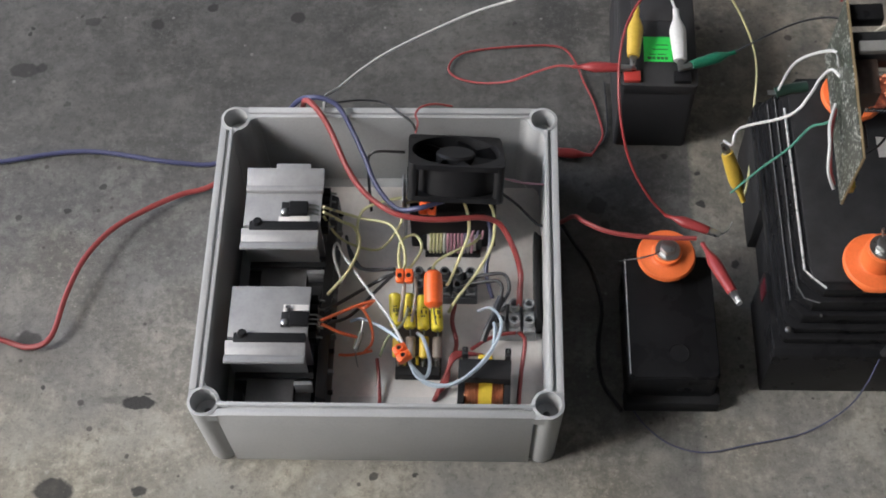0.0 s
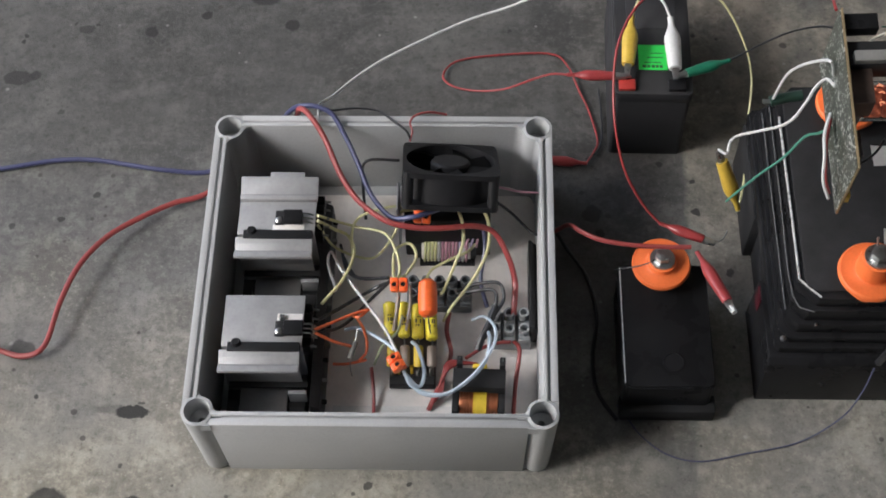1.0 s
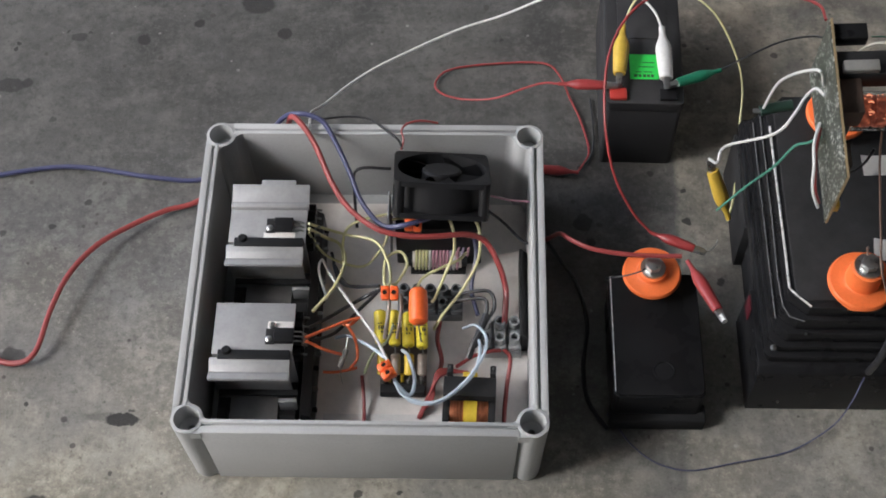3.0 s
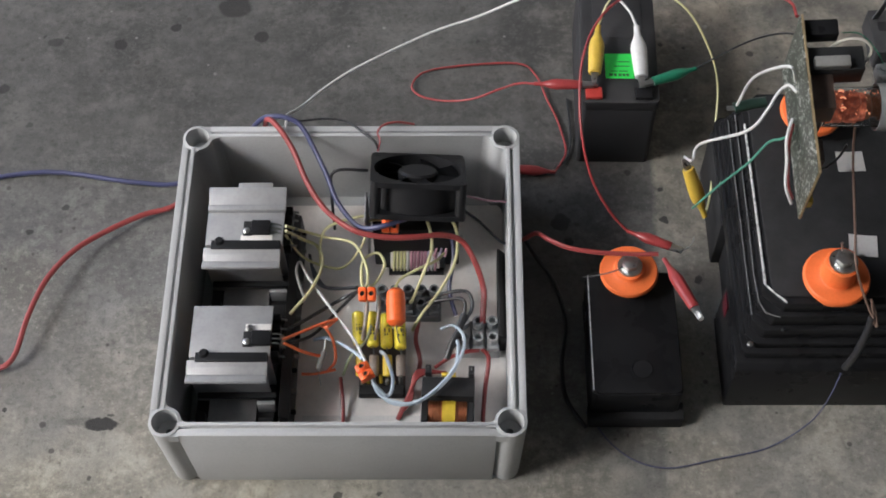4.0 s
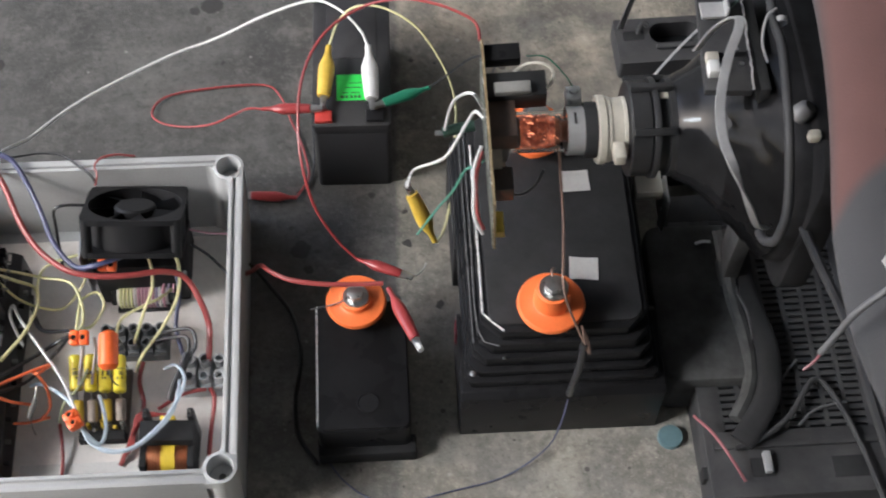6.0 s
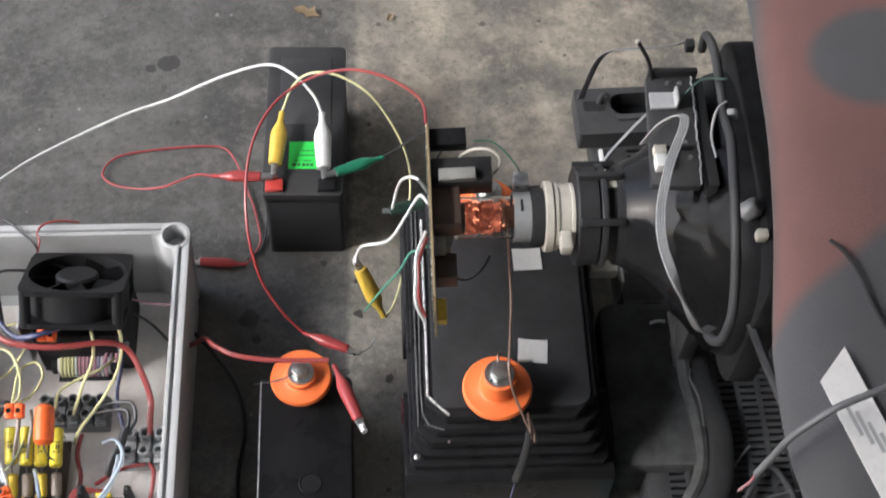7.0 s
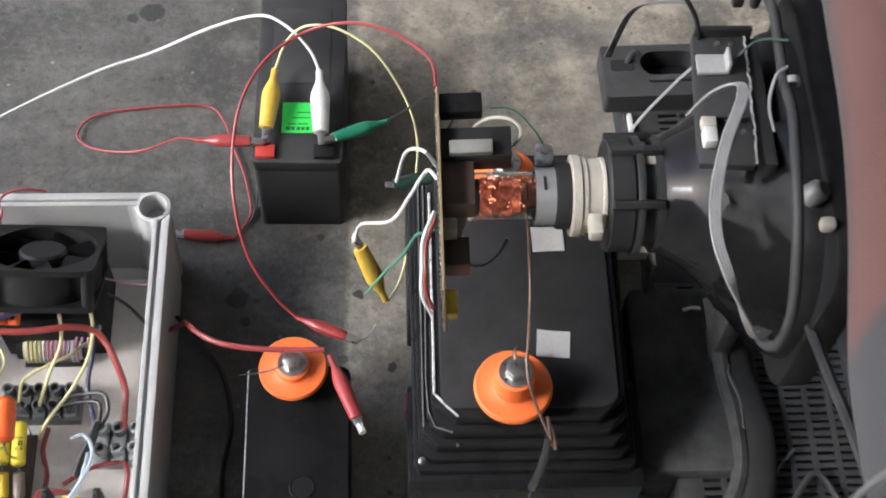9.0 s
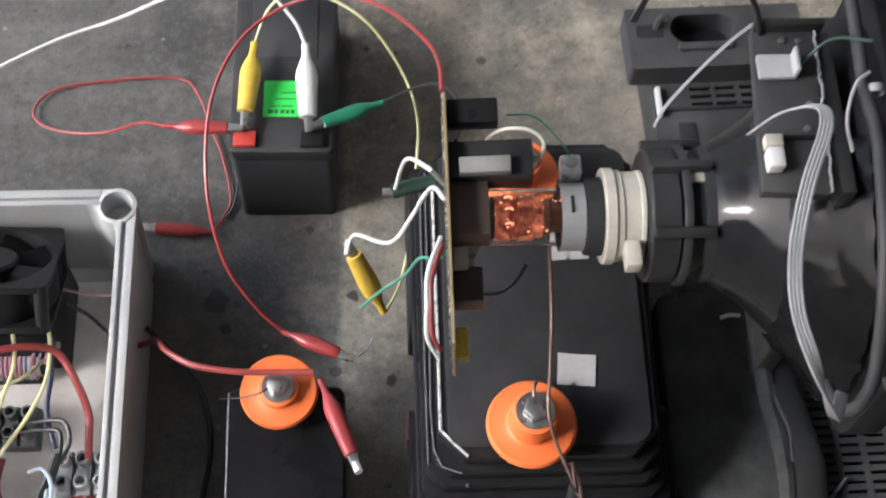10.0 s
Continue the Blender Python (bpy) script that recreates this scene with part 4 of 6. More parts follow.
    w([(0.108, 0.205, 0.030), (0.116, 0.172, 0.040), (0.130, 0.152, 0.055), (0.156, 0.138, 0.078)], 0.0014, BLACK_PVC, bl)
    w([(0.214, 0.150, 0.034), (0.232, 0.148, 0.050), (0.250, 0.146, 0.055), (0.254, 0.132, 0.052), (0.246, 0.118, 0.048), (0.240, 0.106, 0.036)], 0.0016, BLACK_PVC, bl)
    w([(0.212, 0.146, 0.034), (0.234, 0.144, 0.046), (0.247, 0.140, 0.050), (0.246, 0.122, 0.044), (0.238, 0.104, 0.032)], 0.0016, BLACK_PVC, bl)
    w([(0.2470, 0.126, 0.052), (0.2420, 0.112, 0.048), (0.2360, 0.101, 0.042), (0.2320, 0.091, 0.036)], 0.0030, BLACK_PVC, "short black sleeve on a wire")
    w([(0.248, 0.226, 0.060), (0.262, 0.220, 0.050), (0.278, 0.204, 0.046), (0.2845, 0.198, 0.050)], 0.0013, BLACK_PVC, bl)
    w([(0.128, 0.238, 0.014), (0.126, 0.262, 0.040), (0.130, 0.270, 0.062), (0.160, 0.270, 0.060)], 0.0014, BLACK_PVC, bl)
    rd = "red insulated wire inside the enclosure"
    w([(0.263, 0.106, 0.024), (0.268, 0.094, 0.030), (0.265, 0.070, 0.022), (0.263, 0.045, 0.016), (0.2625, 0.016, 0.014)], 0.0019, RED_PVC, rd)
    w([(0.260, 0.104, 0.026), (0.250, 0.101, 0.030), (0.236, 0.098, 0.026), (0.222, 0.086, 0.030)], 0.0017, RED_PVC, rd)
    for i in range(5):
        w([(0.192, 0.046 + 0.001 * i, Z0), (0.198 + 0.001 * i, 0.058, 0.024), (0.206, 0.072 + 0.002 * i, 0.034), (0.216 + 0.004 * i, 0.078, 0.036)], 0.0012, RED_PVC, rd)
    w([(0.190, 0.045, Z0), (0.202, 0.072, 0.020), (0.209, 0.092, 0.026), (0.205, 0.112, 0.030), (0.207, 0.130, 0.030)], 0.0020, RED_PVC, rd)
    w([(0.1405, 0.080, 0.024), (0.1425, 0.062, 0.018), (0.1435, 0.046, 0.014), (0.143, 0.030, 0.014), (0.1435, 0.014, 0.014)], 0.0016, RED_PVC, rd)
    w([(0.235, 0.205, 0.060), (0.238, 0.185, 0.050), (0.234, 0.160, 0.036), (0.240, 0.136, 0.030)], 0.0019, BLUE_PVC, "dark blue insulated wire inside the enclosure")
    og = "orange insulated wire soldered to the transistor legs"
    w([(0.098, 0.087, 0.092), (0.112, 0.100, 0.080), (0.128, 0.108, 0.074), (0.140, 0.112, 0.070)], 0.0014, ORANGE_PVC, og)
    w([(0.099, 0.085, 0.090), (0.114, 0.082, 0.078), (0.126, 0.082, 0.066)], 0.0014, ORANGE_PVC, og)
    w([(0.128, 0.108, 0.074), (0.136, 0.098, 0.060), (0.138, 0.084, 0.050), (0.132, 0.076, 0.048)], 0.0013, ORANGE_PVC, og)
    w([(0.110, 0.076, 0.050), (0.122, 0.075, 0.048), (0.138, 0.077, 0.046)], 0.0013, ORANGE_PVC, og)
    w([(0.124, 0.114, 0.062), (0.132, 0.104, 0.074), (0.139, 0.118, 0.060)], 0.0013, ORANGE_PVC, og)
    w([(0.144, 0.074, 0.040), (0.152, 0.082, 0.060), (0.164, 0.092, 0.066), (0.168, 0.110, 0.060)], 0.0012, OLIVE_PVC, "thin grey-green insulated wire inside the enclosure")
    for dx in (0.0, 0.005, 0.010):
        w([(0.220 + dx, 0.194, 0.034), (0.228 + dx * 0.6, 0.210, 0.046), (0.235 + dx * 0.4, 0.222, 0.040), (0.236 + dx * 0.4, 0.236, 0.030)], 0.0012, PINK_PVC if dx != 0.005 else VIOLET_PVC, "thin pink and violet wires leading off the choke")
    d = thing("diode", (0.128, 0.084, 0.050), "small cylindrical diode hanging on its leads", "diode")
    part("body", lathe([(0, 0), (0.0020, 0.0004), (0.0024, 0.0014), (0.0024, 0.0150), (0.0020, 0.0160), (0, 0.0165)], 14, aim((-0.003, -0.009, 0.012), (0.002, 0.006, 0.016))), CERAMIC, d)
    part("lead", tube([(-0.002, -0.004, 0.012), (-0.003, -0.010, 0.002), (-0.002, -0.014, -0.010)], 0.0005, 5, 3), SOLDER, d)
    part("lead", tube([(0.0015, 0.005, 0.0158), (0.003, 0.016, 0.020)], 0.0005, 5, 2), SOLDER, d)


inner_wires()


# ---- cables that leave the enclosure ----
wire("red_cable", [(-0.262, -0.010, 0.190), (-0.262, 0.040, 0.120), (-0.248, 0.088, 0.060), (-0.224, 0.108, 0.020), (-0.198, 0.110, 0.006), (-0.171, 0.103, 0.005), (-0.151, 0.111, 0.010), (-0.142, 0.151, 0.016), (-0.130, 0.188, 0.018), (-0.110, 0.221, 0.014), (-0.082, 0.245, 0.010), (-0.053, 0.264, 0.006), (-0.025, 0.275, 0.005), (0.020, 0.312, 0.008),
                   (0.060, 0.318, 0.060), (0.072, 0.302, 0.104), (0.084, 0.289, 0.1075), (0.096, 0.271, 0.102), (0.110, 0.240, 0.096), (0.123, 0.219, 0.092), (0.138, 0.204, 0.090), (0.156, 0.192, 0.090), (0.180, 0.188, 0.088), (0.205, 0.190, 0.085), (0.229, 0.195, 0.080), (0.246, 0.194, 0.070), (0.258, 0.176, 0.060), (0.264, 0.160, 0.048), (0.264, 0.147, 0.042), (0.263, 0.133, 0.034)],
     0.0026, RED_PVC, "thick red insulated cable running into the enclosure", "cable")
wire("blue_cable", [(-0.300, 0.290, 0.004), (-0.233, 0.301, 0.004), (-0.153, 0.314, 0.004), (-0.069, 0.302, 0.004), (-0.020, 0.302, 0.004), (0.030, 0.322, 0.030), (0.062, 0.310, 0.090), (0.076, 0.302, 0.108), (0.090, 0.299, 0.110), (0.103, 0.292, 0.107), (0.116, 0.271, 0.098), (0.127, 0.248, 0.092), (0.135, 0.228, 0.088), (0.145, 0.212, 0.086), (0.158, 0.199, 0.086), (0.175, 0.195, 0.094), (0.192, 0.201, 0.094), (0.205, 0.209, 0.090), (0.214, 0.214, 0.084)],
     0.0023, BLUE_PVC, "dark blue insulated cable running into the enclosure", "cable")
wire("black_wire", [(0.088, 0.300, 0.104), (0.103, 0.301, 0.103), (0.122, 0.304, 0.102), (0.142, 0.301, 0.102), (0.158, 0.287, 0.104), (0.168, 0.278, 0.104), (0.172, 0.272, 0.098)], 0.0011, BLACK_PVC, "thin black fan wire lying over the enclosure rim")
wire("red_wire", [(0.203, 0.299, 0.100), (0.188, 0.297, 0.106), (0.176, 0.293, 0.107), (0.171, 0.286, 0.106), (0.173, 0.279, 0.103), (0.171, 0.271, 0.098)], 0.0010, RED_PVC, "thin red fan wire lying over the enclosure rim")
wire("pink_wire", [(0.250, 0.232, 0.085), (0.266, 0.229, 0.083), (0.2845, 0.228, 0.082)], 0.0009, PINK_PVC, "thin pink wire from the fan to the enclosure wall")


# ---- battery and test leads ----
def battery():
    b = thing("battery", (0.3545, 0.326, 0), "sealed black lead-acid battery standing on the floor", "battery", rz=-1.0)
    w, l, h = 0.0700, 0.164, 0.0955
    part("case", prism(rounded(0.001, w - 0.001, 0.001, l - 0.001, 0.004), 0, h - 0.012, "z", 0.0006), BATTERY_BLACK, b)
    part("lid", prism(rounded(0, w, 0, l, 0.0045), h - 0.012, h, "z", 0.0010), BATTERY_BLACK, b)
    part("terminal_cover", box(0.0030, 0.0180, 0.003, 0.0145, h, h + 0.0042, 0.0008), RED_TAB, b, "red plastic terminal cover")
    part("terminal_cover", box(0.0480, 0.0635, 0.003, 0.0145, h, h + 0.0042, 0.0008), BLACK_GLOSS, b, "black plastic terminal cover")
    part("terminal", box(0.0075, 0.0140, 0.0145, 0.0157, h, h + 0.0070, 0.0002), STEEL, b)
    part("terminal", box(0.0515, 0.0580, 0.0145, 0.0157, h, h + 0.0070, 0.0002), STEEL, b)
    part("vent_strip", box(0.012, w - 0.012, 0.075, 0.150, h, h + 0.0008, 0.0003), BATTERY_BLACK, b)
    lab = part("sticker", box(0.0220, 0.0480, 0.0275, 0.0560, h + 0.0002, h + 0.0006, 0), GREEN_LABEL, b, "bright green paper sticker")
    # dark print near the front edge of the sticker, finer lines behind it
    for x0, x1 in ((0.0252, 0.0288), (0.0296, 0.0322), (0.0338, 0.0366), (0.0374, 0.0400), (0.0408, 0.0436)):
        part("print_bar", box(x0, x1, 0.0298, 0.0328, h + 0.0006, h + 0.0008, 0), DARK_PRINT, lab)
    for x0, x1, y in ((0.027, 0.033, 0.0352), (0.0345, 0.0425, 0.0352), (0.030, 0.044, 0.0410), (0.0335, 0.0445, 0.0460)):
        part("print_bar", box(x0, x1, y, y + 0.0009, h + 0.0006, h + 0.0008, 0), DARK_PRINT, lab)



battery()


def clip(parent, jaw, tail, material, label, r=0.0052):
    """A sleeved crocodile clip from the tip of its jaw to the end of its sleeve."""
    a, b = Vector(jaw), Vector(tail)
    ln = (b - a).length
    m = aim(a, b)
    s = part("sleeve", lathe([(0.0034, 0.0105), (r * 0.78, 0.0110), (r * 0.84, 0.016), (r * 0.96, ln * 0.50), (r, ln * 0.62), (r * 0.92, ln * 0.69), (r * 0.66, ln * 0.77), (r * 0.42, ln * 0.84), (r * 0.37, ln * 0.90), (r * 0.37, ln - 0.0004), (0.0012, ln)], 24, Matrix.Diagonal((1, 0.82, 1, 1))), material, parent, label, m=m)
    part("jaw", prism([(-0.0022, 0.0), (0.0022, 0.0), (0.0032, 0.013), (-0.0032, 0.013)], 0.0006, 0.0016, "y", 0.0002), STEEL, s, m=m)
    part("jaw", prism([(-0.0022, 0.0005), (0.0022, 0.0005), (0.0032, 0.013), (-0.0032, 0.013)], -0.0020, -0.0010, "y", 0.0002), STEEL, s, m=m)
    part("hinge", lathe([(0, -0.0038), (0.0013, -0.0038), (0.0013, 0.0038), (0, 0.0038)], 10), STEEL, s, m=m @ Matrix.Translation((0, 0, 0.011)) @ Matrix.Rotation(radians(90), 4, "Y"))
    return s


def leads():
    g = "test leads with crocodile clips"

    def lead(at, label):
        return thing("test_lead", at, label, "test lead", g)

    def wires(p, pts, r, mt):
        o = Vector(p.location)
        part("cord", tube([tuple(Vector(q) - o) for q in pts], r), mt, p)

    def rel(p, q):
        return tuple(Vector(q) - Vector(p.location))

    # white lead from the enclosure to the black terminal
    p = lead((0.408, 0.335, 0.100), "white test lead clipped to the black battery terminal")
    clip(p, rel(p, (0.4085, 0.336, 0.1040)), rel(p, (0.4065, 0.401, 0.112)), WHITE_PVC, "white sleeve", 0.0076)
    wires(p, [(0.4065, 0.400, 0.112), (0.399, 0.416, 0.118), (0.380, 0.440, 0.118), (0.356, 0.462, 0.104), (0.314, 0.470, 0.078), (0.262, 0.466, 0.050), (0.215, 0.454, 0.040), (0.145, 0.416, 0.035), (0.113, 0.389, 0.036), (0.094, 0.359, 0.047), (0.088, 0.322, 0.085), (0.089, 0.302, 0.104), (0.089, 0.288, 0.1035)], 0.00125, WHITE_PVC)
    # yellow lead from the red terminal to the hanging yellow clip
    p = lead((0.369, 0.342, 0.100), "yellow test lead clipped to the red battery terminal")
    clip(p, rel(p, (0.3650, 0.341, 0.1040)), rel(p, (0.3715, 0.404, 0.110)), YELLOW_CLIP, "yellow sleeve", 0.0073)
    wires(p, [(0.3715, 0.403, 0.110), (0.381, 0.420, 0.124), (0.397, 0.424, 0.138), (0.422, 0.418, 0.142), (0.451, 0.402, 0.132), (0.474, 0.381, 0.100), (0.483, 0.360, 0.075), (0.481, 0.330, 0.055), (0.476, 0.285, 0.046), (0.468, 0.248, 0.048), (0.460, 0.226, 0.060), (0.4575, 0.214, 0.078)], 0.00105, YELLOW_PVC)
    clip(p, rel(p, (0.4345, 0.2405, 0.130)), rel(p, (0.4570, 0.2130, 0.080)), YELLOW_CLIP, "yellow sleeve", 0.0070)
    # red lead from the red terminal along the floor to the clip by the enclosure
    p = lead((0.359, 0.341, 0.100), "red test lead looping over the floor from the battery")
    clip(p, rel(p, (0.3650, 0.3400, 0.1030)), rel(p, (0.3110, 0.3455, 0.098)), RED_CLIP, "red sleeve", 0.0053)
    wires(p, [(0.3115, 0.3455, 0.098), (0.298, 0.356, 0.085), (0.281, 0.376, 0.050), (0.256, 0.386, 0.022), (0.228, 0.393, 0.010), (0.205, 0.402, 0.006), (0.196, 0.416, 0.004), (0.208, 0.434, 0.003), (0.244, 0.442, 0.003), (0.301, 0.444, 0.004), (0.319, 0.428, 0.006), (0.330, 0.398, 0.004), (0.339, 0.374, 0.003), (0.346, 0.340, 0.003), (0.342, 0.326, 0.003), (0.334, 0.312, 0.004)], 0.00105, RED_CLIP)
    clip(p, rel(p, (0.282, 0.316, 0.006)), rel(p, (0.335, 0.311, 0.0055)), RED_CLIP, "red sleeve", 0.0052)
    wires(p, [(0.334, 0.318, 0.003), (0.346, 0.328, 0.003), (0.351, 0.352, 0.003), (0.3495, 0.400, 0.003)], 0.0010, BLACK_PVC)
    # green lead from the black terminal to the circuit board
    p = lead((0.4175, 0.342, 0.100), "green test lead from the black battery terminal to the circuit board")
    clip(p, rel(p, (0.4085, 0.3395, 0.1035)), rel(p, (0.4600, 0.3610, 0.100)), GREEN_CLIP, "dark green sleeve", 0.0056)
    wires(p, [(0.4590, 0.3607, 0.100), (0.474, 0.352, 0.128), (0.489, 0.312, 0.200), (0.497, 0.262, 0.268), (0.499, 0.226, 0.302), (0.494, 0.208, 0.312)], 0.0009, BLACK_PVC)
    # red lead arching from the orange terminal over the battery to the board
    p = lead((0.418, 0.168, 0.080), "red test lead arching from the small coil over the battery")
    clip(p, rel(p, (0.4370, 0.186, 0.068)), rel(p, (0.3900, 0.207, 0.067)), RED_CLIP, "red sleeve", 0.0050)
    wires(p, [(0.3905, 0.2067, 0.067), (0.374, 0.218, 0.082), (0.3560, 0.238, 0.110), (0.3470, 0.275, 0.140), (0.3500, 0.325, 0.160), (0.3680, 0.363, 0.172), (0.4000, 0.384, 0.182), (0.4330, 0.378, 0.200), (0.4620, 0.342, 0.235), (0.4820, 0.284, 0.288), (0.4870, 0.246, 0.322), (0.4872, 0.226, 0.330)], 0.00120, RED_CLIP)
    wires(p, [(0.4360, 0.1865, 0.068), (0.441, 0.1895, 0.066), (0.446, 0.1950, 0.064), (0.4490, 0.2020, 0.064)], 0.0005, STEEL)
    part("tip", tube([rel(p, (0.4400, 0.0995, 0.1044)), rel(p, (0.4378, 0.1058, 0.1030))], 0.0026, 8, 1), WHITE_PVC, p, "bright tinned tip")
    clip(p, rel(p, (0.4395, 0.1010, 0.1040)), rel(p, (0.4160, 0.1640, 0.0920)), RED_CLIP, "red sleeve", 0.0056)


leads()
wire("red_terminal_cable", [(0.290, 0.204, 0.052), (0.300, 0.203, 0.060), (0.310, 0.198, 0.078), (0.319, 0.187, 0.086), (0.336, 0.176, 0.090), (0.362, 0.171, 0.0900), (0.392, 0.170, 0.0890), (0.412, 0.1695, 0.0900)], 0.0021, RED_PVC, "red cable from the enclosure to the small coil terminal", "cable")
wire("black_floor_cable", [(0.297, 0.222, 0.040), (0.312, 0.214, 0.012), (0.330, 0.190, 0.0025), (0.338, 0.150, 0.0025), (0.333, 0.110, 0.0025), (0.336, 0.075, 0.0025), (0.352, 0.048, 0.0025)], 0.0018, BLACK_PVC, "black cable lying in the shade beside the enclosure", "cable")
wire("black_link_wire", [(0.350, 0.163, 0.062), (0.365, 0.160, 0.072), (0.378, 0.161, 0.078), (0.384, 0.164, 0.081)], 0.0006, BLACK_PVC, "thin black wire wound round the terminal bolt")
wire("blue_floor_wire", [(0.352, 0.062, 0.004), (0.361, 0.050, 0.002), (0.372, 0.034, 0.002), (0.392, 0.018, 0.002), (0.420, 0.0115, 0.002), (0.458, 0.019, 0.002), (0.505, 0.030, 0.002), (0.540, 0.048, 0.012), (0.552, 0.058, 0.040), (0.556, 0.066, 0.072)], 0.0007, FADED_BLUE, "thin faded blue wire lying in a curve on the floor")


# ---- potted coils with orange insulators ----
def insulator(parent, at, r, h, tall):
    """An orange bushing with its flange and bolt, on a black block."""
    x, y, z = at
    m = Matrix.Translation(at)
    i = part("insulator", lathe([(0, 0), (r * 0.58, 0), (r * 0.58, h - 0.0070), (r * 0.90, h - 0.0062), (r * 0.985, h - 0.0052), (r, h - 0.0036), (r * 0.985, h - 0.0016), (r * 0.94, h - 0.0004), (r * 0.60, h), (r * 0.53, h + 0.0012), (r * 0.50, tall), (r * 0.46, tall + 0.0006), (0, tall + 0.0006)], 64), ORANGE, parent, "orange plastic insulator", m=m)
    part("washer", lathe([(0.004, tall), (r * 0.42, tall + 0.0006), (r * 0.42, tall + 0.0022), (0.004, tall + 0.0022)], 32), STEEL, i, m=m)
    hexa = [(0.0072 * math.cos(radians(60 * k + 12)), 0.0072 * math.sin(radians(60 * k + 12))) for k in range(6)]
    part("bolt_head", prism(hexa, tall + 0.0022, tall + 0.0085, "z", 0.0006), STEEL, i, "hexagonal steel bolt head", m=m)
    return i


def small_coil():
    c = thing("potted_coil", (0.354, 0.056, 0), "small black potted ignition coil block with an orange terminal", "coil block")
    w, l, h = 0.076, 0.118, 0.053
    part("body", prism(rounded(0, w, 0, l, 0.006), 0.0, h - 0.003, "z", 0.0012), BLACK_GLOSS, c)
    part("lid", prism(rounded(0.001, w - 0.001, 0.001, l - 0.001, 0.006), h - 0.003, h, "z", 0.0008), BLACK_GLOSS, c)
    part("edge_bead", box(0.0003, 0.0013, 0.004, l - 0.004, h - 0.0004, h + 0.0008, 0.0003), WORN_EDGE, c, "bright worn edge")
    part("foot", box(-0.001, w + 0.004, -0.007, 0.010, 0.0, 0.018, 0.002), BLACK_MATT, c)
    part("well", lathe([(0.0085, h), (0.0095, h + 0.0008), (0.0085, h + 0.0012), (0.0074, h), (0.0072, h - 0.0)], 28), BLACK_GLOSS, c, m=Matrix.Translation((0.042, 0.023, 0)))
    # black disc just above the lid imitates the dark of a hole
    part("well_floor", lathe([(0, h + 0.0004), (0.0078, h + 0.0004)], 24), FAN_BLACK, c, m=Matrix.Translation((0.042, 0.023, 0)))
    insulator(c, (0.0348, 0.1085, h - 0.004), 0.0252, 0.0230, 0.0280)


small_coil()


